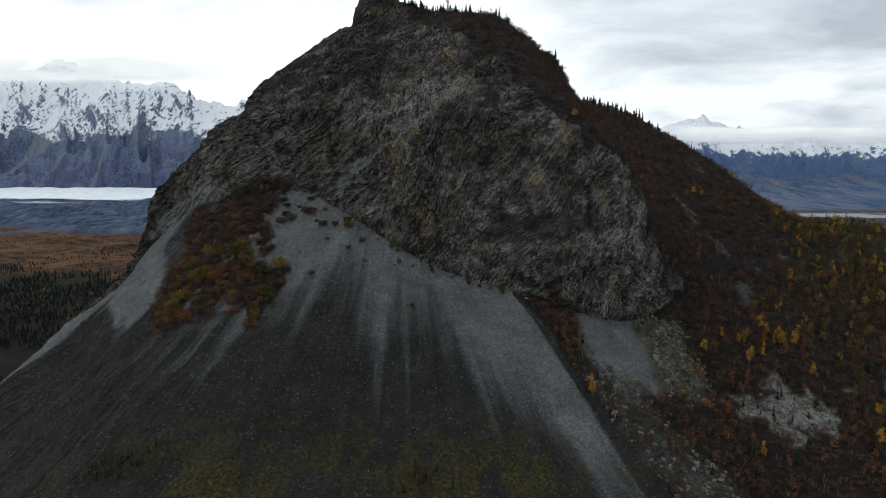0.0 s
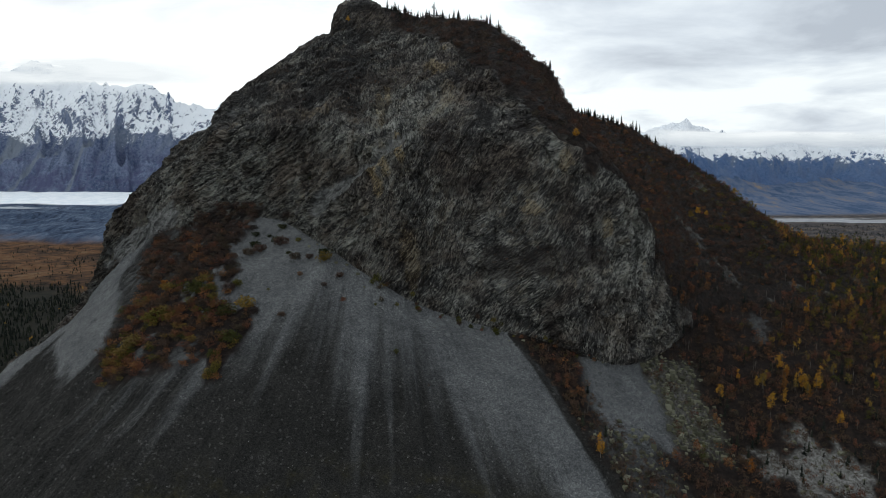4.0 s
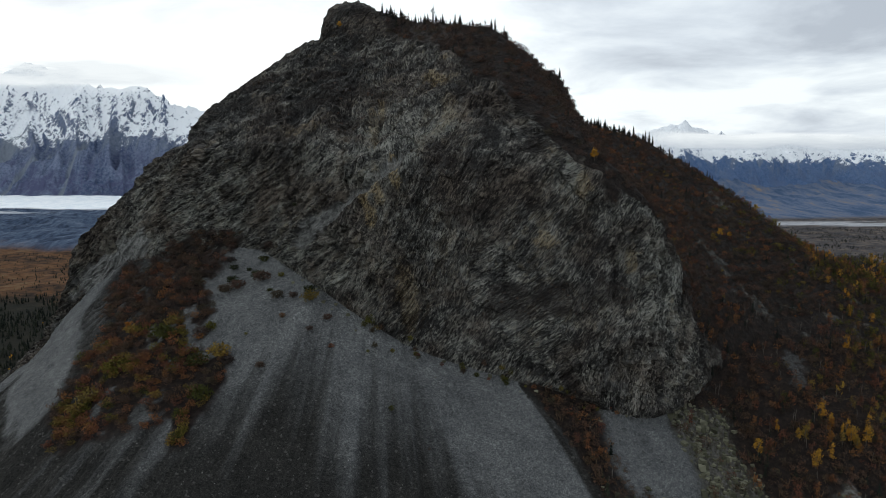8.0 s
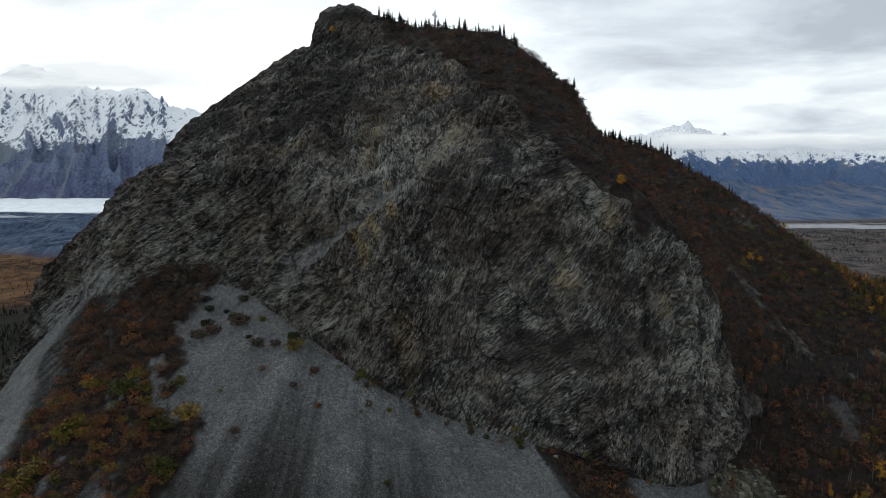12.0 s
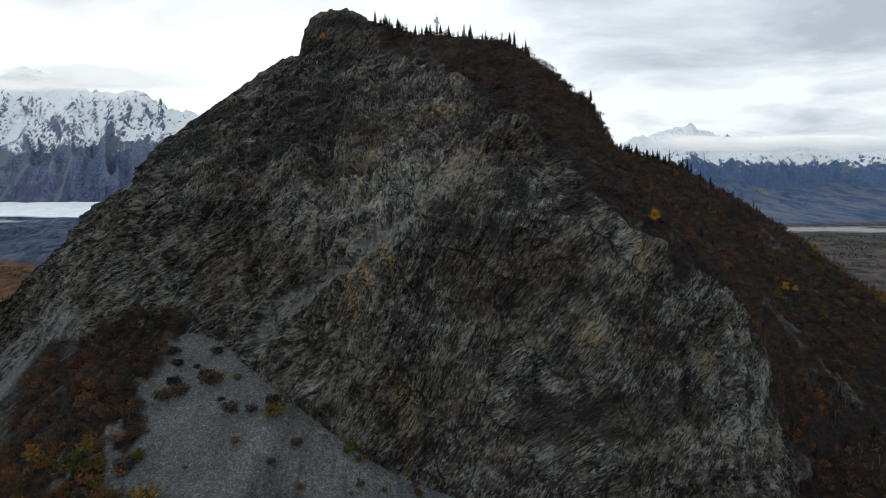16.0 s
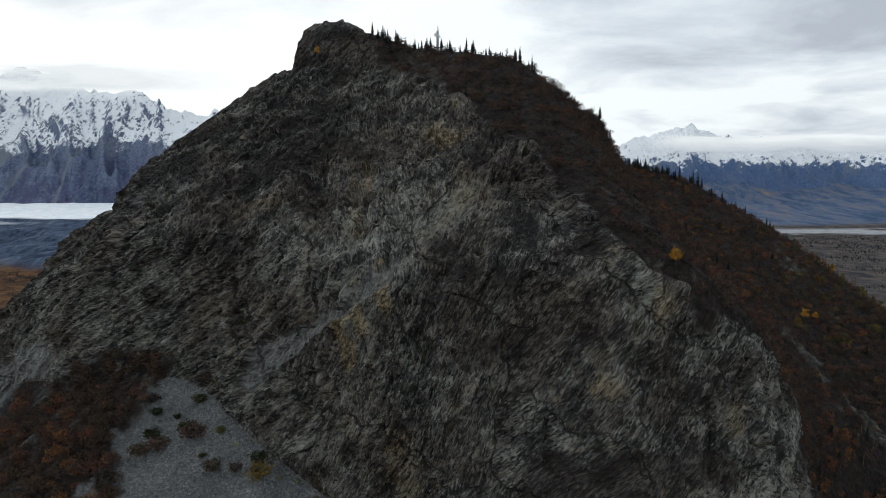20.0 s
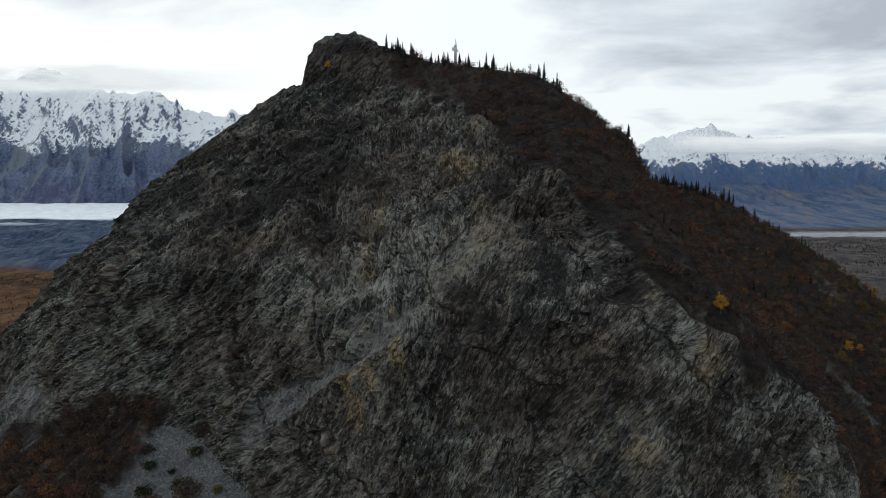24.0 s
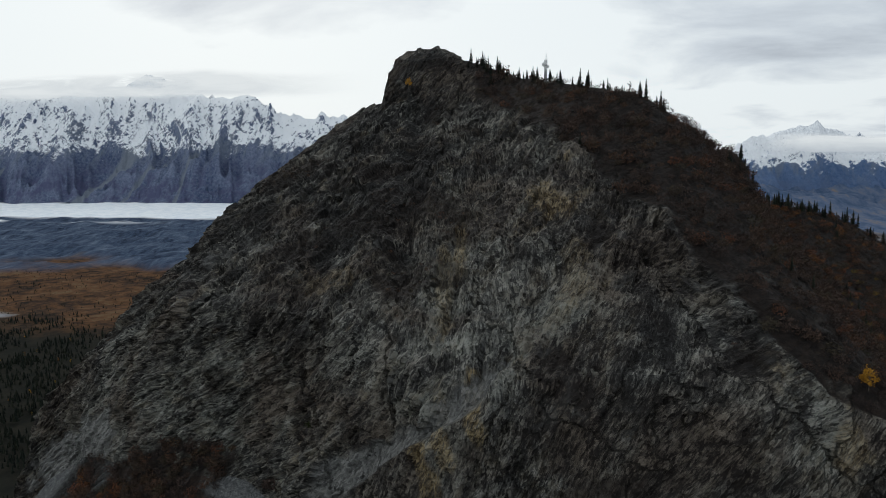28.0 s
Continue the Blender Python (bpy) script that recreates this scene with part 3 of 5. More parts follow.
# the rock bluff at the east end of the top
GZ += np.interp(GX, (46, 60, 72, 80, 85, 88, 90), (0, 5, 11, 9.5, 6.5, 3.5, 0)) * smooth(472, 490, GY) * (1 - smooth(525, 550, GY))
# notches and knobs along the skyline: centre, half width, height
for kx, kw, kz in ((-140, 10, -9.5), (-163, 10, -3.5), (-122, 6, 2.5), (234, 8, 4), (255, 9, -9), (296, 18, -8), (-188, 6, 8), (-73, 5, 2.5)):
    GZ += kz * np.exp(-((GX - kx) / kw) ** 2) * smooth(3.9, 4.7, GS) * (1 - smooth(6.6, 7.0, GS))
ROWS_N, COLS_N = GY.shape
BASE = np.stack([GX, GY, GZ], -1)


def grid_normals(p):
    du, dv = np.gradient(p, axis=1), np.gradient(p, axis=0)
    n = np.cross(du, dv)
    return n / np.maximum(np.linalg.norm(n, axis=-1, keepdims=True), 1e-9)


NORMAL = grid_normals(BASE)
P3 = BASE.reshape(-1, 3)
S, X, Y, Z = GS.ravel(), GX.ravel(), GY.ravel(), GZ.ravel()
edge = fbm(P3 * 0.045, 4, 21)          # ragged borders of the zones
edge2 = fbm(P3 * 0.16, 3, 31)

# ---- zones of the front ----
def inside(outline, soft, ragged=0.0):
    """1 inside an outline on the front (x and z, a closed line), 0 outside, with a soft and ragged border."""
    u, v = X + ragged * (edge + 0.5 * edge2), Z + ragged * (edge2 - 0.5 * edge)
    near, odd = np.full(len(X), 1e9), np.zeros(len(X), bool)
    for (ax, az), (bx, bz) in zip(outline, outline[1:] + outline[:1]):
        t = np.clip(((u - ax) * (bx - ax) + (v - az) * (bz - az)) / ((bx - ax) ** 2 + (bz - az) ** 2), 0, 1)
        near = np.minimum(near, np.hypot(u - ax - t * (bx - ax), v - az - t * (bz - az)))
        if az != bz:
            odd ^= ((az > v) != (bz > v)) & (u < (bx - ax) * (v - az) / (bz - az) + ax)
    return smooth(-soft, soft, np.where(odd, near, -near))


fan = (X + 30) / np.maximum(450 - Y, 20)                      # how far round the scree fan
FAN_AT = (-3.5, -2.4, -1.9, -1.0, -0.78, -0.5, -0.34, -0.2, -0.08, 0.03, 0.09, 0.17, 0.35, 0.44, 0.52, 0.55)
FAN_END = (430, 430, 410, 380, 348, 318, 308, 332, 316, 306, 330, 312, 292, 268, 258, 345)
streak = fbm(np.stack([fan * 22, Y * 0.010, 0 * X], 1), 4, 41, 0.6)
limit = np.interp(fan, FAN_AT, FAN_END)
in_talus = (S > 1) & (S < 3.02)
scree = smooth(-32, 20, Y - limit + 6 + streak * 17) * in_talus * (fan < 0.56 + 0.03 * edge)
thin = smooth(-42, -8, Y - limit + streak * 26) * smooth(0.1, 0.8, streak) * 0.38 * in_talus * (fan < 0.5) * (fan > -0.9)
scree = np.maximum(scree, thin)
spur = smooth(20, 6, X + 217 + (402 - Y) * 0.52 + 5 * edge) * (Y > 300) * in_talus
west_gravel = smooth(-206, -196, X + 4 * edge) * (1 - smooth(-166, -156, X + 5 * edge)) * smooth(2.72, 2.85, S + 0.05 * streak) * in_talus
west_slope = inside([(-216, 222), (-190, 234), (-163, 240), (-150, 236), (-147, 226), (-149, 217), (-165, 211), (-190, 212), (-212, 210)], 3.0, 2.5) * in_talus
scree = np.maximum(scree, np.maximum(spur, np.maximum(west_gravel, west_slope)))
gully = smooth(0.55, 0.60, fan + 0.02 * edge2)
east_scree = smooth(62, 70, X + 3 * edge - (Y - 300) * 0.02) * (1 - smooth(97, 106, X + 5 * edge)) * smooth(280, 300, Y + 8 * streak) * in_talus
boulder_field = smooth(98, 106, X + 4 * edge) * (1 - smooth(124, 132, X + 5 * edge)) * smooth(290, 304, Y) * (1 - smooth(345, 358, Y + 6 * edge)) * in_talus
spill = smooth(0.56, 0.62, fan) * (1 - smooth(0.70, 0.80, fan + 0.05 * edge)) * (1 - smooth(280, 300, Y + 10 * edge)) * in_talus
pale_bank = np.clip(1.15 - np.hypot((X - 160) / 24, (Y - 292) / 20) + edge * 0.35 + edge2 * 0.45, 0, 1)
pale_bank = smooth(0.05, 0.5, pale_bank) * in_talus
forest = gully * in_talus * (1 - np.clip(east_scree + boulder_field * 0.8 + spill * 0.6, 0, 1)) * (1 - pale_bank)
forest = np.maximum(forest, smooth(2.9, 3.0, S) * (S < 6.6) * smooth(-9, 9, X - 104 - np.clip(4.0 - S, 0, 0.55) * 50 + 5 * edge))
west_brush = inside([(-110, 283), (-85, 282), (-90, 271), (-97, 260), (-90, 256), (-96, 246), (-77, 241), (-80, 229), (-87, 221), (-99, 225), (-113, 222), (-139, 214), (-147, 221), (-145, 233), (-141, 241), (-153, 254), (-150, 263), (-128, 273)], 2.0, 2.5) * (S > 2.2) * (S < 3.5)
west_brush *= smooth(-0.55, -0.15, edge2 + 0.5 * edge + 0.25 * (S < 2.6))
cap_from = np.interp(X, (-60, -45, -20, 5, 18, 28, 40, 48, 54, 60, 74, 86, 100), (6.6, 6.5, 5.78, 5.54, 5.37, 5.20, 5.0, 4.72, 4.36, 4.08, 4.12, 4.3, 4.2))
cap = smooth(-0.04, 0.08, S - cap_from + 0.05 * edge + 0.05 * edge2) * (S < 7.5) * smooth(-40, -28, X)
right_slope = smooth(-7, 7, X - 102 - np.clip(4.0 - S, -0.12, 1) * 57 + 5 * edge) * (S > 3.4) * (S < 7.5)
# a strip of bare gravel running down the east slope, and a brushy cleft behind the pale slab
strip_at = np.interp(Z, (215, 225, 238, 248, 260, 268), (174, 177, 176, 170, 163, 157))
east_gravel = smooth(0.30, 0.75, np.exp(-((X - np.where(Z < 269, strip_at, 999)) / 5.0) ** 2) + 0.35 * edge + 0.6 * edge2 - 0.1) * (S > 2.8) * (S < 5.2)
east_gravel = np.maximum(east_gravel, smooth(0.45, 0.8, np.exp(-(((X - 206) / 14) ** 2 + ((Z - 287) / 9) ** 2)) + 0.35 * edge2) * (S > 4.6) * (S < 5.9))
cleft = inside([(70, 314), (77, 314), (79, 303), (76, 296), (72, 300)], 1.5, 1.0) * (S > 3.5) * (S < 4.4)
veg = np.clip(np.maximum.reduce([forest, west_brush, cap, right_slope, cleft]), 0, 1) * (1 - 0.7 * east_gravel)
forest, right_slope = forest * (1 - 0.85 * east_gravel), right_slope * (1 - 0.85 * east_gravel)
ledges = smooth(0.55, 0.85, fbm(P3 * np.array([0.03, 0.03, 0.05]), 4, 52)) * 0.6 * (S > 3.1) * (S < 6)
moss = (1 - smooth(244, 282, Y + edge * 16 + np.abs(X - 20) * 0.10)) * smooth(-0.2, 0.7, edge + edge2 * 0.5) * in_talus * (1 - scree)
moss = np.maximum(moss * 0.95, boulder_field * 0.55)
gravel_ledge = smooth(0.50, 0.8, fbm(P3 * 0.035 + 7, 3, 61)) * smooth(-175, -150, X) * (1 - smooth(-150, -125, X)) * (S > 3) * (S < 4.6)
gravel_ledge = np.maximum(gravel_ledge, 1.2 * np.exp(-(((X + 160) / 25) ** 2 + ((Z - 263 - 0.55 * (X + 160)) / 9) ** 2)) * (S > 2.9) * (S < 5))
ramp_line = np.exp(-((Z - (299 + (X + 32) * 0.76 + 1.5 * edge2)) / (2.0 + 0.10 * np.clip(-14 - X, 0, 40))) ** 2) * smooth(-62, -50, X) * (1 - smooth(-16, -4, X)) * (S > 3) * (S < 5)
west_ledge = inside([(-134, 272), (-150, 271), (-176, 264), (-186, 248), (-178, 244), (-165, 252), (-152, 262)], 2.5, 3.0) * (S > 2.9) * (S < 5)
gravel_ledge = 0.85 * smooth(0.32, 0.62, np.maximum.reduce([gravel_ledge, ramp_line, west_ledge]) + 0.30 * edge2)
gravel_ledge = np.maximum(gravel_ledge, 0.35 * east_gravel)

# ---- relief ----
steep = smooth(0.86, 0.62, NORMAL.reshape(-1, 3)[:, 2]) * smooth(2.97, 3.06, S) * (S < 7)
rocky = np.clip(np.maximum(steep, smooth(3.0, 3.1, S) * (S < 6.4) * 0.8) * (1 - veg * 0.75) * (1 - gravel_ledge * 0.5), 0, 1)
# bedding: the face is a mosaic of faulted panels, each with its own lie of the beds:
# flat in the east wall, steep in the middle, upright in the pillar
fault = np.stack([X / 34 + 0.25 * edge, Z / 46 + 0.25 * edge2 * 0.5 + 0.3 * X / 34], 1)
fb = np.floor(fault)
near_d, near_x, near_r = np.full(len(X), 9e9), np.zeros(len(X)), np.zeros(len(X))
for di in (-1, 0, 1):
    for dj in (-1, 0, 1):
        i, j = fb[:, 0] + di, fb[:, 1] + dj
        h0, h1 = hash01(i, j, 0 * i, 501), hash01(i, j, 0 * i, 502)
        q = (fault[:, 0] - i - h0) ** 2 + (fault[:, 1] - j - h1) ** 2
        near = q < near_d
        near_d, near_x, near_r = np.where(near, q, near_d), np.where(near, (i + h0) * 34, near_x), np.where(near, hash01(i, j, 0 * i, 503), near_r)
dip = np.radians(np.interp(near_x, (-200, -120, -60, -25, 5, 45, 80, 100, 130), (50, 42, 48, 72, 55, 28, 50, 80, 84)) + (near_r - 0.5) * 34)
px, pz = X + 0.35 * vnoise(P3 * 0.09, 81), Z + 0.35 * vnoise(P3 * 0.09, 83)
ALONG, ACROSS = np.cos(dip) * px + np.sin(dip) * pz, -np.sin(dip) * px + np.cos(dip) * pz


def blocks_of(thick, length, seed):
    """Beds broken by joints: how far each block stands out, its own number, and where in the bed the point lies."""
    b = ACROSS / thick + 0.3 * vnoise(P3 / (thick * 5), seed)
    k = np.floor(b)
    a = (ALONG + 0.25 * Y) / length + 7 * hash01(k, 0 * k, 0 * k, seed + 1) + 0.25 * vnoise(P3 / length * 2, seed + 5)
    j = np.floor(a)
    r = hash01(k, j, np.floor(Y / (length * 1.6)), seed + 2)
    return r, hash01(k, j, 1 + 0 * k, seed + 3), b - k, a - j


r1, t1, u1, w1 = blocks_of(5.5, 13.0, 400)
r2, t2, u2, w2 = blocks_of(2.7, 6.0, 410)
r3, t3, u3, w3 = blocks_of(1.5, 3.0, 420)
lean = math.radians(62)
ALONG_0, ACROSS_0 = math.cos(lean) * X + math.sin(lean) * Z, -math.sin(lean) * X + math.cos(lean) * Z
butt = ridged(np.stack([ACROSS_0 / 30, Y / 80, ALONG_0 / 110], 1), 4, 71)
pillars = ridged(np.stack([X / 13 + 0.4 * edge, Y / 90, Z / 90], 1), 4, 73) * np.exp(-((X + 20) / 45) ** 2) + ridged(np.stack([X / 9 + 0.4 * edge, Y / 90, Z / 60], 1), 3, 74) * smooth(60, 85, X) * (1 - smooth(300, 315, Z))
shelf = ridged(np.stack([X / 70, Y / 60, Z / 20], 1), 4, 75)
f1, c1, j1 = facets(np.stack([ACROSS_0 / 7, Y / 9, ALONG_0 / 15], 1), 90)
f2, c2, j2 = facets(np.stack([ACROSS / 2.8, Y / 4, ALONG / 5], 1), 95)
c3, f3 = t3, f2
f4, c4, j4 = facets(np.stack([ACROSS / 1.3, Y / 2.5, ALONG / 2.6], 1), 97)
# the dark chimney west of the pillar, the clefts between the eastern pillars, and the bench under the gravel ramp
hollow = np.exp(-((X - np.interp(Z, (330, 345, 360, 380), (-37, -42, -45, -48)) - 2 * edge2) / 4.0) ** 2) * smooth(325, 338, Z) * (1 - smooth(378, 396, Z))
for hx, hw, z0, z1 in ((76, 2.2, 262, 300), (97, 1.8, 222, 284), (68, 2.0, 232, 262), (-4, 2.0, 255, 300), (113, 2.0, 215, 262), (-112, 3.0, 300, 340), (30, 1.8, 262, 290)):
    hollow += 0.7 * np.exp(-((X - hx - 2.5 * edge2 - 1.5 * edge) / hw) ** 2) * smooth(z0 - 6, z0 + 4, Z) * (1 - smooth(z1 - 6, z1 + 6, Z))
bench = smooth(1.5, -2.5, Z - (299 + (X + 32) * 0.76)) * smooth(-60, -48, X) * (1 - smooth(-8, 8, X)) * smooth(235, 275, Z)
# the east wall is a clean sheet, the west side and the pillar are broken
calm = 0.95 - 0.50 * smooth(-12, 8, X) * (1 - smooth(78, 92, X)) * smooth(232, 246, Z) * (1 - smooth(322, 340, Z + 0.35 * (X - 30)))
calm = np.clip(calm + 0.25 * edge, 0.35, 1.15)
broken = f1 * 1.6 + f2 * 0.6 + f4 * 0.4 + (r1 - 0.5) * 1.5 - u1 * 0.9 + (r2 - 0.5) * 1.0 - u2 * 0.6 + (r3 - 0.5) * 0.75 - u3 * 0.4
relief = rocky * (1 - 0.45 * smooth(5.6, 5.9, S)) * (butt * 2.0 + pillars * 1.4 * (0.4 + calm) + shelf * 0.7 + broken * calm - hollow * 3.0 + bench * 2.2)
soft = (1 - rocky) * (fbm(P3 * 0.06, 4, 101) * 1.1 + fbm(P3 * 0.4, 3, 105) * 0.28) * smooth(1.0, 2.0, S)
furrow = in_talus * (1 - veg) * (1 - 0.7 * scree) * (streak * 0.8 + fbm(np.stack([fan * 60, Y * 0.03, 0 * X], 1), 3, 44) * 0.35)
blocks = boulder_field * np.maximum(f3, -0.2) * 1.6 + spill * np.maximum(f3, -0.2) * 1.0
relief = relief + soft + furrow + blocks + pale_bank * fbm(P3 * 0.2, 3, 111) * 1.2
POINTS = (P3 + NORMAL.reshape(-1, 3) * relief[:, None]).reshape(BASE.shape)
# patches of paler and darker rock across the face: centre x, z, half sizes, lean, strength
TONE_PATCHES = ((8, 334, 22, 8, 0.7, 0.45), (-28, 352, 5, 22, 0.1, 0.7), (-72, 302, 22, 9, 0.6, 0.5), (57, 311, 6, 12, -0.4, 0.9), (12, 345, 4, 12, 0.3, 0.5), (90, 290, 5, 14, 0.0, 0.6), (-12, 320, 12, 8, 0.5, 0.5), (100, 280, 5, 20, 0.0, 0.8), (88, 258, 7, 16, 0.1, 0.4),
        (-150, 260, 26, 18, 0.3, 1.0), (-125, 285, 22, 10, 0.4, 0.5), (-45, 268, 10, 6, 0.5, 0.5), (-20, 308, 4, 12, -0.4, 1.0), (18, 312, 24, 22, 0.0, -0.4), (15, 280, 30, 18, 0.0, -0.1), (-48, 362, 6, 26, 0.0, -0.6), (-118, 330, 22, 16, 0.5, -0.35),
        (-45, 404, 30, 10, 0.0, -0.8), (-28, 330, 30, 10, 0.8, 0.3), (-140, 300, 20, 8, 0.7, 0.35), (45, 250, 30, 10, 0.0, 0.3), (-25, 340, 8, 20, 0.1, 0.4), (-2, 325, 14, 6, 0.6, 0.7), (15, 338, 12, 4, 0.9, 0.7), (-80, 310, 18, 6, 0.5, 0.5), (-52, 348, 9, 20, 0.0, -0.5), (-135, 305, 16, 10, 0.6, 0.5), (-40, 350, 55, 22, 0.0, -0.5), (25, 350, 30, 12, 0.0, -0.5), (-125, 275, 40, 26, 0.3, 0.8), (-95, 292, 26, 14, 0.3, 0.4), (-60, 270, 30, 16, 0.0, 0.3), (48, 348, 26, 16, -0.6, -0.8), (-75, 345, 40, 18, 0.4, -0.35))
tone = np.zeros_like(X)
for cx, cz, rx, rz, sl, amount in TONE_PATCHES:
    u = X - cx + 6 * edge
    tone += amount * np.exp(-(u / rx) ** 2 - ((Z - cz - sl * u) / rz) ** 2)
# tone follows the pillars' relief: ribs paler, grooves darker
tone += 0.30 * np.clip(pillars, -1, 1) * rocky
# tan, iron-stained ribs in the middle of the face: centre x, z, half sizes, lean, strength
tan = np.zeros_like(X)
for cx, cz, rx, rz, sl, amount in ((-14, 310, 2.2, 7, -0.25, 1.0), (-20, 305, 1.8, 6, -0.25, 0.8), (-24, 297, 2.2, 8, -0.3, 0.9), (-23, 341, 2.0, 9, -0.2, 0.7), (-26, 332, 2.5, 9, -0.2, 0.5), (1, 353, 7, 3.5, 0.2, 0.7), (8, 338, 3, 7, 0.2, 0.35), (46, 284, 5, 4, 0.3, 0.6), (63, 306, 3, 5, 0.0, 0.5), (82, 276, 3, 6, 0.0, 0.5), (-10, 262, 4, 14, -0.1, 0.5), (-60, 330, 8, 3, 0.3, 0.35)):
    u = X - cx - sl * (Z - cz)
    tan = np.maximum(tan, amount * smooth(0.25, 0.6, np.exp(-(u / rx) ** 2 - ((Z - cz) / rz) ** 2) + 0.28 * edge2 + 0.3 * (t3 - 0.5)))
pale = np.clip(smooth(0.62, 0.9, c2) * 0.55 + smooth(0.35, 0.8, fbm(P3 * 0.03 + 3, 4, 121) + 0.25 * c3) * 0.6, 0, 1) * (S > 3)
pale = np.clip(np.where(in_talus, np.maximum(pale_bank, boulder_field * (0.25 + 0.5 * c3)), pale), 0, 1)
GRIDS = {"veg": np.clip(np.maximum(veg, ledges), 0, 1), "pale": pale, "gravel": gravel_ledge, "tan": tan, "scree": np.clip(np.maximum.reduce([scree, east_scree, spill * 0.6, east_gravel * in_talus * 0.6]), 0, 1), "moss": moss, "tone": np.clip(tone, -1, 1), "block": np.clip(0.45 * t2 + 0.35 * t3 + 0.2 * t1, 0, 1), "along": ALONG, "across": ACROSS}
SPLIT = sum(STEPS[:3]) + 2


def slab(name, r0, r1, material, label, category):
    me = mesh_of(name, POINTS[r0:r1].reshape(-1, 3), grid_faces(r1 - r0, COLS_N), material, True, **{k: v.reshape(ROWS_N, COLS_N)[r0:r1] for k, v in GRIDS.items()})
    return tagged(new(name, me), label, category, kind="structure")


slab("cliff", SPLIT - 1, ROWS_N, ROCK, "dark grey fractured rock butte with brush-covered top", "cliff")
slab("scree_slope", 0, SPLIT, TALUS, "grey gravel scree fan below the rock face", "scree slope")

# ---- the valley: one sheet out to the mountains ----
vx = np.concatenate([np.arange(-5200, -1500, 60.0), np.arange(-1500, -200, 14.0), np.arange(-200, 900, 60.0), np.arange(900, 2600, 22.0), np.arange(2600, 5300, 90.0)])
vy = np.concatenate([np.arange(-1500, 300, 150.0), np.arange(300, 2000, 14.0), np.arange(2000, 3300, 22.0), np.arange(3300, 5300, 50.0)])
VX, VY = np.meshgrid(vx, vy)
V2 = np.stack([VX.ravel(), VY.ravel(), 0 * VX.ravel()], 1)
fx, fy = V2[:, 0], V2[:, 1]
vn, vn2 = fbm(V2 / 420, 5, 201), fbm(V2 / 90, 4, 207)
west = 1 - smooth(200, 900, fx)
ice = west * smooth(3080, 3130, fy + vn * 50) * (1 - smooth(3960, 3990, fy))
strip = west * smooth(2880, 2900, fy + vn * 60) * (1 - smooth(2935, 2960, fy + vn * 60)) * smooth(0.0, 0.4, vn2 + 0.1) * (1 - smooth(-2000, -1500, fx))
ice = np.maximum(ice, strip)
debris = west * smooth(1830, 1980, fy + vn * 160 + (fx + 1400) * 0.12) * (1 - ice)
orange = west * (1 - debris)
woods = west * (1 - smooth(1180, 1330, fy + vn * 130 + (fx + 700) * 0.25)) * (1 - smooth(-330, -250, fx))
flats = smooth(500, 900, fx) * (1 - smooth(3120, 3300, fy + vn * 90))
river = smooth(1050, 1250, fx) * smooth(2820, 2870, fy + vn * 60) * (1 - smooth(3030, 3080, fy + vn * 60)) * smooth(-0.35, 0.15, ridged(V2 / np.array([700, 90, 1]), 3, 215))
pond = np.exp(-(((fx + 1010) / 60) ** 2 + ((fy - 1330) / 26) ** 2))
gravel = np.clip(np.maximum(river, smooth(0.4, 0.7, pond) * 0.8), 0, 1)
hz = 70 - 50 * smooth(0, 1300, fx) + vn * 6
hz += debris * (ridged(V2 / 130, 4, 221) * 9 + 6) + orange * (1 - woods) * vn2 * 3 + ice * (12 + vn2 * 3)
hills = smooth(3250, 4900, fy) * smooth(700, 1300, fx)
hz += hills * (70 + 48 * ridged(V2 / np.array([520, 420, 1]), 5, 225, 0.6)) - river * 4
hz = np.where(fy < 900, np.minimum(hz, 70 - 0.15 * (900 - fy) * smooth(-350, -200, fx)), hz)
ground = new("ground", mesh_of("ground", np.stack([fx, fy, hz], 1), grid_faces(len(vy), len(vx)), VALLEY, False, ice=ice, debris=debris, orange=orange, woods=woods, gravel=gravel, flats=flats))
tagged(ground, "broad valley with glacier, grey moraine and orange tundra", "ground", kind="structure")


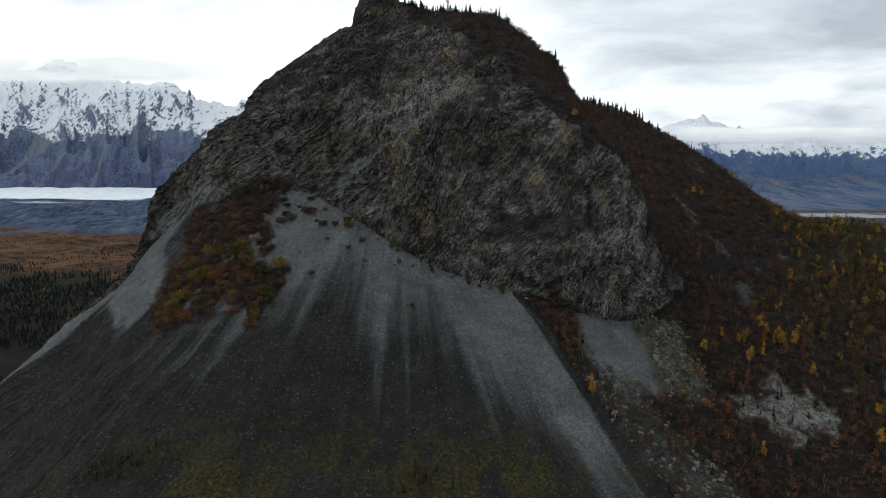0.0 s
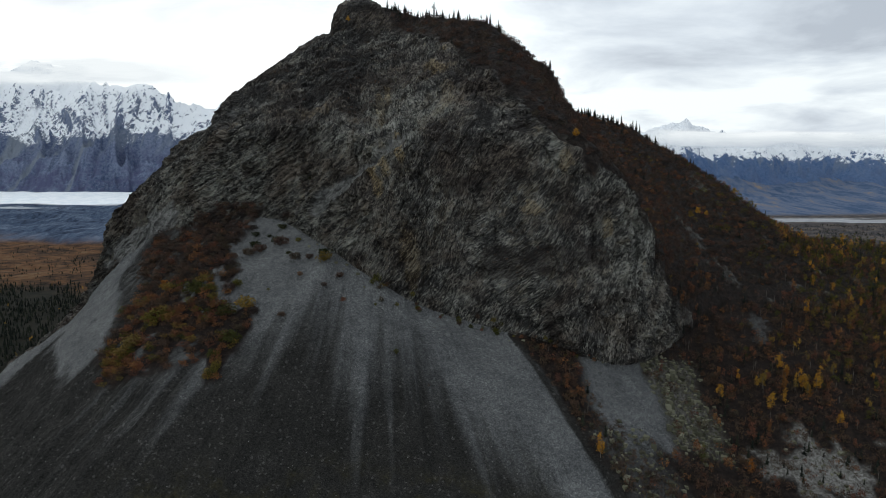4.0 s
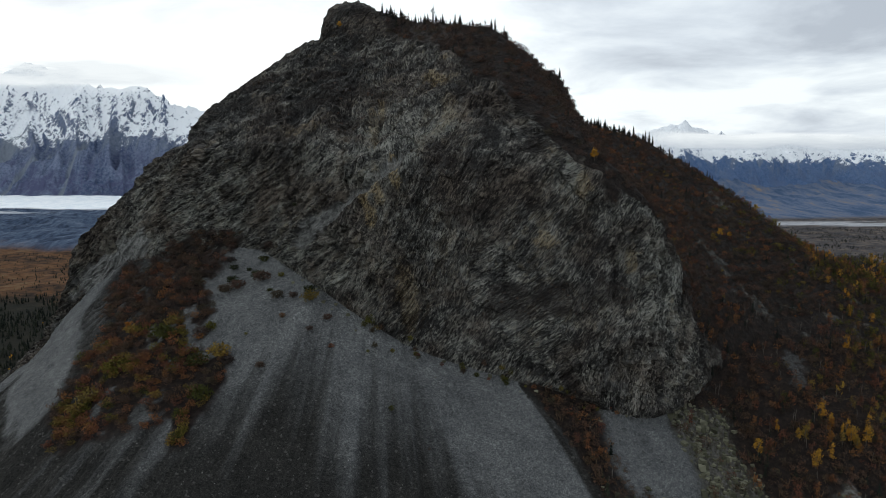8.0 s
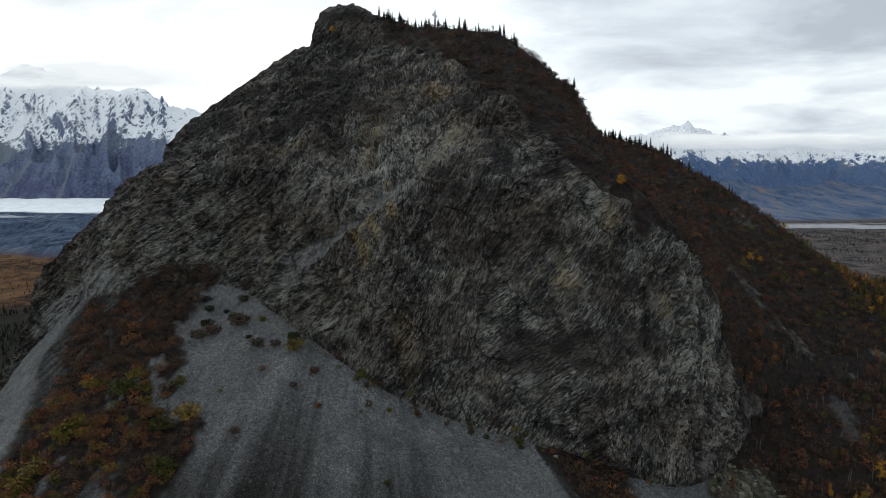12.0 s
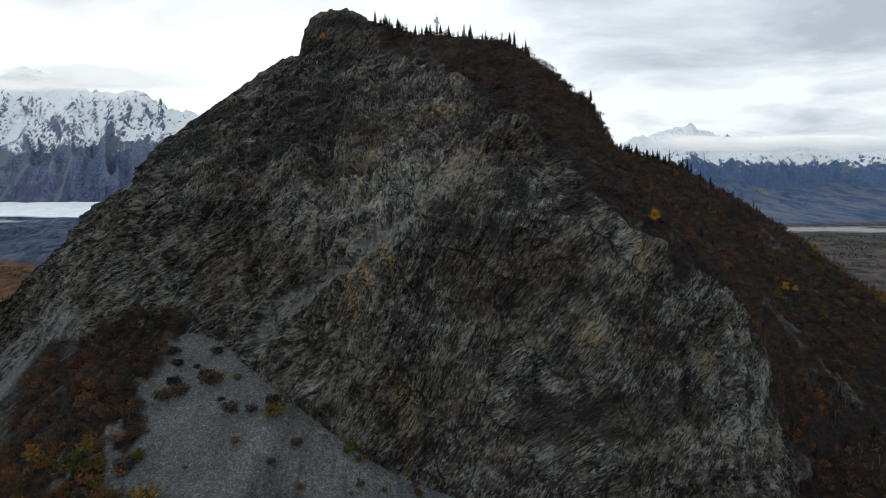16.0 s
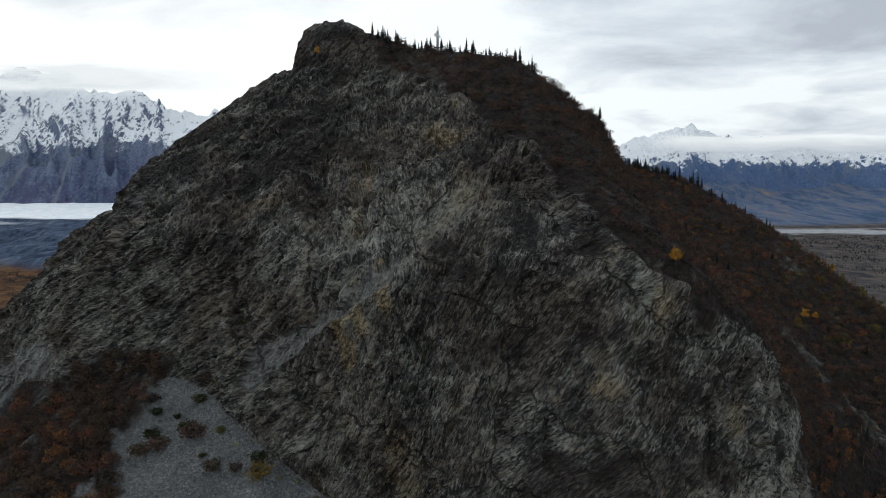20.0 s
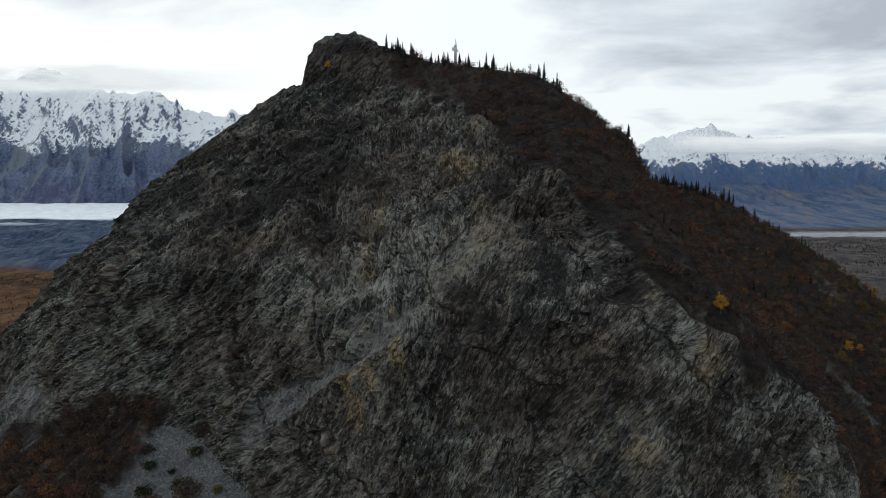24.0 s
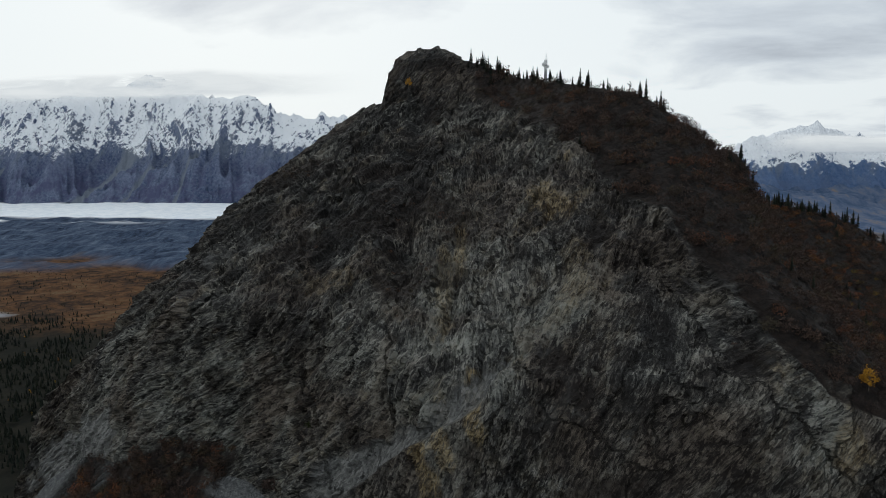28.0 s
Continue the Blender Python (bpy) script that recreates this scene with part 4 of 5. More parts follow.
# ---- mountains ----
def mountain(name, xs, y_foot, y_top, tops, foot_z, rough, seed, material, label, cell, chutes=()):
    """A range: the crest's heights at stations from west to east, its face worn into spurs and gullies."""
    u = np.arange(xs[0], xs[-1], cell)
    v = np.concatenate([np.linspace(0, 1, int((y_top - y_foot) / cell * 1.6)), [1.04, 1.1, 1.25]])
    U, W = np.meshgrid(u, v)
    q = np.stack([U.ravel(), W.ravel() * (y_top - y_foot), 0 * U.ravel()], 1)
    top = np.interp(U, xs, tops) - foot_z + rough * (0.20 * ridged(np.stack([U.ravel() / 330, 0 * U.ravel(), 0 * U.ravel()], 1), 4, seed + 21, 0.55).reshape(U.shape) - 0.12)
    w = np.minimum(W, 1.0)
    bend = 60 * vnoise(q / 260, seed + 9).reshape(U.shape)
    down = np.stack([((U + bend) / 520).ravel(), (W * (y_top - y_foot) / 1300).ravel(), 0 * U.ravel()], 1)
    spur = ridged(down, 3, seed + 4).reshape(U.shape)
    side = np.stack([((U + bend + 0.4 * W * (y_top - y_foot)) / 170).ravel(), (W * (y_top - y_foot) / 300).ravel(), 0 * U.ravel()], 1)
    rug = ridged(side, 5, seed, 0.58).reshape(U.shape)
    h = top * (w ** 1.08 - np.maximum(W - 1, 0) * 2.6) + rough * ((spur - 0.3) * w * (1.18 - w) * 3.2 + (rug - 0.6) * (0.62 - 0.22 * w) * smooth(0, 0.15, w))
    chute, snowfield = np.zeros(U.shape), np.zeros(U.shape)
    for cx, wide, long, snowy, slant in chutes:
        centre = cx + slant * (0.45 - W) * (y_top - y_foot) * -1 + 8 * np.sin(W * 17)
        span = wide * (0.30 + 1.5 * np.maximum(W - 0.08, 0) + 1.6 * np.maximum(0.10 - W, 0) * 4)
        inside = np.exp(-((U - centre) / span) ** 2) * smooth(0.0, 0.03, W) * (1 - smooth(long, long + 0.06, W))
        chute = np.maximum(chute, inside)
        if snowy:
            bowl = cx + 25 + 50 * (W - 0.5) + 25 * np.sin(W * 9)
            snowfield = np.maximum(snowfield, np.exp(-((U - bowl) / (wide * (0.7 + 1.6 * np.maximum(0.62 - W, 0) * 3))) ** 2) * smooth(long - 0.02, long + 0.05, W) * (1 - smooth(0.84, 0.95, W)))
        h -= np.maximum(inside, snowfield * 0.6) * rough * 0.18
    p = np.stack([U + rug * 3, y_foot + W * (y_top - y_foot), foot_z + h], -1)
    ob = new(name, mesh_of(name, p.reshape(-1, 3), grid_faces(len(v), len(u)), material, True, crag=smooth(-0.3, 1.5, rug), chute=smooth(0.35, 0.7, chute), snowfield=smooth(0.35, 0.75, snowfield)))
    return tagged(ob, label, "mountain", kind="structure")


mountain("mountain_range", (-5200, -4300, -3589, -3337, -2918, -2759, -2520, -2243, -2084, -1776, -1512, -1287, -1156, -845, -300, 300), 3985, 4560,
         (760, 780, 757, 742, 802, 762, 721, 709, 728, 687, 615, 576, 563, 410, 330, 260), 66, 80, 301, LEFT_MOUNTAIN, "snow-dusted slate mountains with grey scree chutes, tinted blue for haze", 9,
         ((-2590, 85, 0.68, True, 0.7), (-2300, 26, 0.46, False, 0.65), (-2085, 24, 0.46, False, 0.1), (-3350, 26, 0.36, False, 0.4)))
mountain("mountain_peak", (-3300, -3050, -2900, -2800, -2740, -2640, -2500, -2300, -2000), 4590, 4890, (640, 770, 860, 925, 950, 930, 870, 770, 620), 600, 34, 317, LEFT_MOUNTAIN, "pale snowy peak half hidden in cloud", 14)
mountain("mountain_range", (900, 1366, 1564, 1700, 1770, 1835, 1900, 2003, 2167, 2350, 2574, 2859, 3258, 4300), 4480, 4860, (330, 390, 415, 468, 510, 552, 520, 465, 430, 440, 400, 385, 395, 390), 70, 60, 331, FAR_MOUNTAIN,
         "distant mountains with snowy tops, tinted blue for haze", 8)


def cloud_bank(xs, y, bottom, top, label, dense=1.0, lift=0.0):
    """A long low bank of cloud before the far peaks: a curved, softly ending sheet."""
    u, v = np.linspace(xs[0], xs[1], 60), np.linspace(0, 1, 14)
    U, W = np.meshgrid(u, v)
    f = (U - xs[0]) / (xs[1] - xs[0])
    q = np.stack([U.ravel() / 700, 0 * U.ravel(), 0 * U.ravel()], 1)
    sway = fbm(q, 3, 611).reshape(U.shape)
    p = np.stack([U, y - 40 * np.sin(W * math.pi), bottom + (top - bottom) * W + sway * 18 * (0.3 + W)], -1)
    body = smooth(0, 0.35, W) * (1 - smooth(0.70, 1.0, W)) * smooth(0, 0.12, f) * (1 - smooth(0.62, 1.0, f) * (xs[0] < 0))
    ob = new("cloud_bank", mesh_of("cloud_bank", p.reshape(-1, 3), grid_faces(len(v), len(u)), CLOUD, False, body=body * dense, crown=lift + (1 - lift) * W))
    ob.visible_shadow = False
    return tagged(ob, label, "cloud", kind="structure")


cloud_bank((1300, 4600), 4450, 340, 486, "low grey stratus lying across distant peaks", 2.2)
cloud_bank((-4900, -900), 4455, 715, 905, "thin pale cloud wrapping snowy mountain tops", 2.0, 0.55)


# ---- plants ----
def tube(points, radii, sides=5):
    """A tapered tube along points."""
    v, f = [], []
    for n, (p, r) in enumerate(zip(points, radii)):
        for s in range(sides):
            a = 2 * math.pi * s / sides
            v.append((p[0] + r * math.cos(a), p[1] + r * math.sin(a), p[2]))
            if n:
                b, t = (n - 1) * sides, (s + 1) % sides
                f.append((b + s, b + t, b + sides + t, b + sides + s))
    return np.array(v), np.array(f)


def join(pieces):
    v, f, n = [], [], 0
    for a, b in pieces:
        v.append(a), f.append(b + n)
        n += len(a)
    return np.concatenate(v), np.concatenate(f)


def leaves(rng, centres, size):
    """Small leaf sprays, each a bent quad, at the centres."""
    n = len(centres)
    a, b = rng.normal(size=(n, 3)), rng.normal(size=(n, 3))
    a /= np.linalg.norm(a, axis=1, keepdims=True)
    b -= a * (a * b).sum(1, keepdims=True)
    b /= np.linalg.norm(b, axis=1, keepdims=True)
    s = size * rng.uniform(0.6, 1.3, (n, 1))
    v = np.stack([centres - a * s, centres - b * s * 0.6, centres + a * s, centres + b * s * 0.6], 1).reshape(-1, 3)
    return v, np.arange(n * 4, dtype=np.int32).reshape(n, 4)


def spruce_shape(rng, height, width, whorls=11, arms=7):
    """Trunk and crown of a narrow northern spruce with drooping, uneven boughs."""
    trunk = tube([(0, 0, -0.6), (0.03, 0, height * 0.5), (0, 0, height * 0.98)], (height * 0.018, height * 0.012, 0.01))
    v, f = [], []
    for w in range(whorls):
        h = height * (0.10 + 0.88 * (w / whorls) ** 0.95)
        r = width * (1 - w / whorls) ** 0.8 * rng.uniform(0.7, 1.15) + 0.08
        for k in range(arms):
            if rng.random() < 0.12:
                continue
            a, l = 2 * math.pi * (k + rng.uniform(-0.3, 0.3)) / arms + w, r * rng.uniform(0.65, 1.2)
            c, s, wd, b = math.cos(a), math.sin(a), l * 0.42, len(v)
            drop = l * rng.uniform(0.25, 0.55)
            v += [(0, 0, h + height * 0.045), (c * l * 0.6 - s * wd, s * l * 0.6 + c * wd, h - drop * 0.6), (c * l, s * l, h - drop), (c * l * 0.6 + s * wd, s * l * 0.6 - c * wd, h - drop * 0.6)]
            f.append((b, b + 1, b + 2, b + 3))
    return trunk, (np.array(v), np.array(f))


def leafy_shape(rng, height, width, count, size):
    """Trunk with limbs and an uneven crown of leaf sprays in clumps."""
    limbs = [tube([(0, 0, -0.5), (0.1 * rng.normal(), 0.1 * rng.normal(), height * 0.45), (0.2 * rng.normal(), 0.2 * rng.normal(), height * 0.93)], (height * 0.018 + 0.02, height * 0.013, 0.015))]
    clumps = []
    for n in range(9):
        h = height * rng.uniform(0.32, 0.98)
        r = width * math.sqrt(max(0.05, 1 - ((h / height - 0.62) / 0.48) ** 2)) * rng.uniform(0.35, 0.95)
        a = rng.uniform(0, 2 * math.pi)
        c = np.array((r * math.cos(a), r * math.sin(a), h))
        clumps.append(c)
        limbs.append(tube([(0, 0, h * 0.62), c * (0.55, 0.55, 0.9), c], (height * 0.007 + 0.01, height * 0.005, 0.008), 4))
    pick = np.array(clumps)[rng.integers(0, len(clumps), count)]
    spread = rng.normal(size=(count, 3)) * (width * 0.28, width * 0.28, height * 0.085)
    return join(limbs), leaves(rng, pick + spread, size)


def shrub_shape(rng, height, width, count, size):
    stems = [tube([(0, 0, -0.4), (c * 0.4, s * 0.4, height * 0.4), (c, s, height * 0.85)], (0.05, 0.035, 0.01), 4) for c, s in rng.uniform(-width * 0.7, width * 0.7, (5, 2))]
    p = rng.normal(size=(count, 3))
    p /= np.linalg.norm(p, axis=1, keepdims=True)
    p *= rng.uniform(0.45, 1.0, (count, 1)) * (1 + 0.35 * vnoise(p * 1.7 + rng.uniform(0, 50), 5))[:, None]
    p = p * (width, width, height * 0.5) + (0, 0, height * 0.5)
    p[:, 2] = np.maximum(p[:, 2], 0.05)
    return join(stems), leaves(rng, p, size)


def light(shape):
    """The same sprays as single bent leaves, for plants that stand in thousands."""
    v = shape[0].reshape(-1, 4, 3)[:, :3]
    v = v.mean(1, keepdims=True) + (v - v.mean(1, keepdims=True)) * 1.3
    return v.reshape(-1, 3), np.arange(v.shape[0] * 3, dtype=np.int32).reshape(-1, 3)


def stone_shape(rng):
    v = np.array([(x, y, z) for x in (-1, 1) for y in (-1, 1) for z in (-1, 1)], float) * 0.5
    v += rng.uniform(-0.22, 0.22, v.shape)
    return v, np.array([(0, 1, 3, 2), (4, 6, 7, 5), (0, 4, 5, 1), (2, 3, 7, 6), (0, 2, 6, 4), (1, 5, 7, 3)])


RNG = np.random.default_rng(7)
GRID_P = POINTS.reshape(-1, 3)
AREA = np.linalg.norm(np.cross(np.gradient(BASE, axis=1), np.gradient(BASE, axis=0)), axis=-1).ravel()


def sow(weight, count):
    """Places on the butte, as many to a square metre as the weight says."""
    w = np.maximum(weight, 0) * AREA
    pick = RNG.choice(len(w), int(count), p=w / w.sum())
    u = RNG.uniform(0, 1, (len(pick), 1))
    at = GRID_P[pick] * (1 - u) + GRID_P[np.minimum(pick + COLS_N, len(w) - 1)] * u
    return at + RNG.uniform(-0.4, 0.4, (len(pick), 3)) * (1, 0, 0)


def strew(name, shapes, places, low, high, material, label, category, sink=0.0, squash=1.0):
    """One joined object of very many alike plants or stones."""
    vs, fs, ts, n = [], [], [], 0
    kind = RNG.integers(0, len(shapes), len(places))
    for k, (v, f) in enumerate(shapes):
        at = places[kind == k]
        if not len(at):
            continue
        a, s = RNG.uniform(0, 6.283, (len(at), 1)), RNG.uniform(low, high, (len(at), 1))
        x = (v[None, :, 0] * np.cos(a) - v[None, :, 1] * np.sin(a)) * s
        y = (v[None, :, 0] * np.sin(a) + v[None, :, 1] * np.cos(a)) * s
        z = v[None, :, 2] * s * squash - sink
        w = np.stack([x, y, z], -1) + at[:, None, :]
        vs.append(w.reshape(-1, 3))
        fs.append((f[None] + (np.arange(len(at)) * len(v))[:, None, None] + n).reshape(-1, f.shape[1]))
        ts.append(np.repeat(RNG.random(len(at)), len(v)))
        n += len(at) * len(v)
    ob = new(name, mesh_of(name, np.concatenate(vs), np.concatenate(fs), material, True, tint=np.concatenate(ts)))
    return tagged(ob, label, category, kind="stuff")


def plant(name, shapes, names, materials, label, category):
    root = tagged(new(name), label, category)
    for n, sh, mt in zip(names, shapes, materials):
        part(n, mesh_of(n, *sh, mt), root)
    return root


def set_out(protos, places, low, high, group):
    """Each place gets a plant of its own, copied from the few that are built."""
    used = set()
    for n, p in enumerate(places):
        proto = protos[n % len(protos)]
        m = Matrix.LocRotScale(Vector(p), Euler((0, 0, RNG.uniform(0, 6.283))), None)
        if n < len(protos):
            ob = proto
            ob.matrix_basis = m
        else:
            ob = copy_thing(proto, m)
        ob.scale = (RNG.uniform(low, high),) * 3
        tagged(ob, group=group)


def ground_at(x, y, rows=(0, 10 ** 6)):
    """The butte's surface nearest to (x, y)."""
    r0, r1 = max(rows[0], 0), min(rows[1], ROWS_N)
    g = POINTS[r0:r1].reshape(-1, 3)
    return g[np.argmin((g[:, 0] - x) ** 2 + (g[:, 1] - y) ** 2)]


rng = np.random.default_rng(3)
spruces = [plant("spruce_tree", spruce_shape(rng, 5.4 + n * 0.4, 0.95 + 0.22 * (n % 3), 13, 9), ("trunk", "crown"), (BARK, SPRUCE), "slender dark spruce on the rocky top", "tree") for n in range(5)]
golds = [plant("aspen_tree", leafy_shape(rng, 6.4 + n * 0.4, 1.5, 300, 0.30), ("trunk", "crown"), (PALE_BARK, GOLD), "golden autumn aspen among brown brush", "tree") for n in range(5)]
bushes = [plant("shrub", shrub_shape(rng, 2.6 + 0.3 * n, 1.9, 240, 0.26), ("stems", "foliage"), (BARK, (GREEN, RUST, GREEN, BROWN)[n]), ("olive-green bush on grey scree", "rust-red autumn bush on scree", "olive-green bush on grey scree", "bare brown bush on scree")[n], "shrub") for n in range(4)]

# spruces on the skyline: the top and the ridge that runs down to the east
CREST_ROW = sum(STEPS[:6])
top_row = POINTS[CREST_ROW - 4]


def crest_places(x0, x1, count, back=10):
    out = []
    for x in np.sort(RNG.uniform(x0, x1, count)):
        c = np.argmin(np.abs(COLS - x))
        out.append(POINTS[CREST_ROW + RNG.integers(-back, 5), c])
    return out


set_out(spruces, crest_places(-30, -2, 44, 8) + crest_places(-2, 45, 60, 8) + crest_places(45, 86, 22, 8), 0.3, 1.05, "spruces along the skyline")
ridge_spruces = [plant("spruce_tree", spruce_shape(rng, 5.0 + n * 0.5, 1.2, 12, 8), ("trunk", "crown"), (BARK, SPRUCE), "dark spruce on the brushy ridge", "tree") for n in range(4)]
set_out(ridge_spruces, crest_places(100, 160, 65, 6) + crest_places(150, 262, 50, 6), 0.6, 1.45, "spruces on the ridge")
set_out(golds, list(sow(forest * (S < 3) * smooth(255, 270, Y) * (0.15 + np.exp(-(((X - 178) / 22) ** 2 + ((Y - 337) / 9) ** 2)) * 12 + smooth(170, 260, X) * 0.7), 150)), 0.6, 1.15, "golden aspens below the cliff")
set_out(bushes, list(sow(in_talus * (S > 2.5) * scree * (X > -100) * (X < 20) * (1 - veg), 9))
        + list(sow((S > 2.96) * (S < 3.04) * (X > -45) * (X < 75) * 1.0, 30)), 0.35, 0.9, "bushes on the scree")

# single bushes round the head of the scree, each with its place and size
edge_bushes = [plant("shrub", shrub_shape(rng, 2.8, 2.2, 340, 0.27), ("stems", "foliage"), (BARK, mt), word, "shrub") for mt, word in ((DARK_GREEN, "dark green alder bush at the edge of scree"), (GREEN, "olive-green bush at the edge of scree"), (STRAW, "dull yellow bush at the edge of scree"), (ALDER, "bare dark bush at the edge of scree"))]
EDGE_BUSHES = ((-72, 374, 1.2, 3), (-74, 370, 0.9, 0), (-73, 358, 1.5, 3), (-75, 361, 1.0, 0), (-83, 358, 1.3, 3), (-86, 361, 1.0, 0), (-88, 357, 1.2, 3), (-64, 348, 1.1, 3), (-57, 346, 0.8, 3), (-64, 357, 0.6, 1), (-50, 344, 1.3, 2), (-51, 348, 1.0, 0),
               (-42, 338, 0.8, 3), (-24, 339, 1.1, 1), (-21, 338, 0.8, 2), (-65, 319, 0.7, 3), (-90, 323, 1.6, 0), (-82, 325, 1.6, 2), (-78, 322, 1.1, 3), (-84, 309, 1.7, 1), (-92, 336, 1.3, 3), (-89, 339, 1.0, 1), (-108, 338, 1.9, 1), (-106, 343, 1.2, 2), (-129, 319, 1.7, 2),
               (-132, 316, 1.4, 2), (-123, 327, 1.9, 1), (-120, 330, 1.2, 2), (-124, 347, 1.2, 2), (-87, 369, 0.8, 0), (-90, 373, 0.9, 3), (-48, 332, 0.6, 3), (-95, 350, 1.2, 3), (-101, 312, 0.9, 2), (-138, 314, 1.0, 2), (-60, 371, 0.5, 0), (-80, 366, 0.5, 0), (-68, 352, 0.5, 0), (-98, 326, 1.0, 0))
for n, mother in enumerate(edge_bushes):
    for m, (bx, by, bs, kind) in enumerate([b for b in EDGE_BUSHES if b[3] == n]):
        ob = mother if m == 0 else copy_thing(mother, Matrix())
        ob.matrix_basis = Matrix.LocRotScale(Vector(ground_at(bx, by)), Euler((0, 0, RNG.uniform(0, 6.283))), (bs * 1.3, bs * 1.3, bs * 1.15))
        tagged(ob, group="bushes at the edge of the scree")
lone_golds = [plant("aspen_tree", leafy_shape(rng, 6.0, 1.9, 420, 0.32), ("trunk", "crown"), (PALE_BARK, GOLD), "lone golden aspen on dark brushy rock", "tree")]
set_out(lone_golds, [ground_at(69, 357), ground_at(-54, 494), ground_at(-126, 349), ground_at(171, 470), ground_at(179, 479), ground_at(186, 482)], 0.6, 0.9, "lone golden aspens")

slope_spruces = [plant("spruce_tree", spruce_shape(rng, 4.6 + n * 0.6, 1.1, 11, 8), ("trunk", "crown"), (BARK, SPRUCE), "dark spruce among bare brown brush", "tree") for n in range(3)]
set_out(slope_spruces, list(sow(cap * (S > 5.2) * (S < 5.98) * smooth(-0.2, 0.4, edge), 42)) + list(sow(right_slope * (S > 3.6) * (S < 6) * (X < 260) * smooth(-0.2, 0.4, edge), 60)), 0.5, 1.2, "spruces on the brushy slopes")

big_shrubs = [light(shrub_shape(rng, 3.0, 2.2, 130, 0.29)[1]) for _ in range(4)]
brown_shrubs = [light(shrub_shape(rng, 2.0, 1.5, 46, 0.28)[1]) for _ in range(5)]
bare_trees = [leafy_shape(rng, 5.5, 1.2, 60, 0.30) for _ in range(4)]
leafy_trees = [leafy_shape(rng, 6.2, 1.4, 110, 0.38) for _ in range(4)]
bare_trees, leafy_trees = [(a, light(b)) for a, b in bare_trees], [(a, light(b)) for a, b in leafy_trees]
far_spruce = [spruce_shape(rng, 8.0, 1.5, 9, 7)[1] for _ in range(4)]

strew("brush", brown_shrubs, sow(veg * (S > 3) * (S < 6.3) * (1 - smooth(330, 420, X)), 1400), 0.5, 1.3, ALDER, "bare brown brush covering the upper slopes", "brush")
strew("brush", big_shrubs, sow(np.maximum(cap, right_slope) * (S > 3) * (S < 6.2) * (X < 300) * (1 + 0.5 * (S > 5) * (X < 100)), 3000), 0.5, 1.3, ALDER, "dark bare alder thickets on the upper slopes", "brush")
clump = fbm(P3 * 0.11, 3, 141)
strew("brush", big_shrubs, sow(right_slope * (S > 3) * (S < 6) * (X < 300) * smooth(0.0, 0.4, clump), 620), 0.4, 1.05, RUST, "rust-red brush on the east slope", "brush")
strew("brush", big_shrubs, sow(right_slope * (S > 3) * (S < 6) * (X < 300) * smooth(-0.1, -0.5, clump), 520), 0.4, 1.1, BROWN, "bare brown brush on the east slope", "brush")
strew("brush", big_shrubs, sow(right_slope * (S > 3) * (S < 5.6) * (X < 300) * smooth(0.2, 0.5, edge2), 90), 0.4, 0.9, STRAW, "dull yellow brush on the east slope", "brush")
strew("brush", big_shrubs, sow(west_brush * smooth(246, 258, Z), 330), 0.4, 1.2, ALDER, "dark bare brush between scree and cliff", "brush")
strew("brush", big_shrubs, sow(west_brush * smooth(0.1, -0.3, clump), 300), 0.5, 1.3, BROWN, "bare brown brush between scree and cliff", "brush")
strew("brush", big_shrubs, sow(west_brush * smooth(0.0, 0.3, clump) * (1 - smooth(258, 270, Z)), 330), 0.4, 1.3, RUST, "rust-red brush between scree and cliff", "brush")
strew("brush", big_shrubs, sow(west_brush * smooth(0.25, 0.5, clump - 0.3 * edge) * (1 - smooth(245, 255, Z)), 60), 0.6, 1.4, GREEN, "olive-green brush between scree and cliff", "brush")
strew("brush", big_shrubs, sow(west_brush * smooth(0.1, 0.5, edge2) * (1 - smooth(228, 240, Z)), 40), 0.5, 1.1, STRAW, "dull yellow brush at the foot of the brushy strip", "brush")
strew("brush", brown_shrubs, sow(smooth(0.55, 0.62, fan) * (1 - smooth(0.66, 0.74, fan)) * in_talus * (Y > 260), 420), 0.4, 0.9, BROWN, "bare brown brush in the gully beside the scree", "brush")
strew("brush", brown_shrubs, sow(forest * (S < 3) * (Y > 215), 3600), 0.9, 2.1, BROWN, "bare brown underbrush in the woods", "brush")
strew("brush", brown_shrubs, sow(forest * (S < 3) * (Y > 215), 1000), 0.8, 1.8, RUST, "rust-red underbrush in the woods", "brush")
strew("brush", brown_shrubs, sow(forest * smooth(180, 260, X) * (Y > 240) * (S < 5.8) * (X < 400), 900), 1.0, 2.2, GREEN, "olive-green underbrush in the woods", "brush")
strew("brush", brown_shrubs, sow(ledges * (S > 3) * (S < 6), 420), 0.25, 0.6, BROWN, "low brown shrubs on rock ledges", "brush")
strew("woods", [s[1] for s in bare_trees], sow(np.maximum(cap, right_slope) * (S < 6.1) * (X < 300), 420), 0.4, 0.8, ALDER, "bare brown birches on the brushy slopes", "woods")
w_woods = forest * (Y > 215) * (S < np.where(X > 235, 5.9, 3.6)) * (X < 400)
for n, (sh, count, mt, word) in enumerate(((bare_trees, 1500, BROWN, "bare brown birches"), (leafy_trees, 520, GOLD, "golden aspens"), (leafy_trees, 700, GREEN, "olive-green birches"), (leafy_trees, 650, RUST, "rust-red autumn trees"))):
    at = sow(w_woods * (1 if n in (0, 3) else 0.05 + 1.2 * smooth(170, 280, X)), count)
    strew("woods", [s[1] for s in sh], at, 0.6, 1.15, mt, word + " in the hillside woods", "woods")
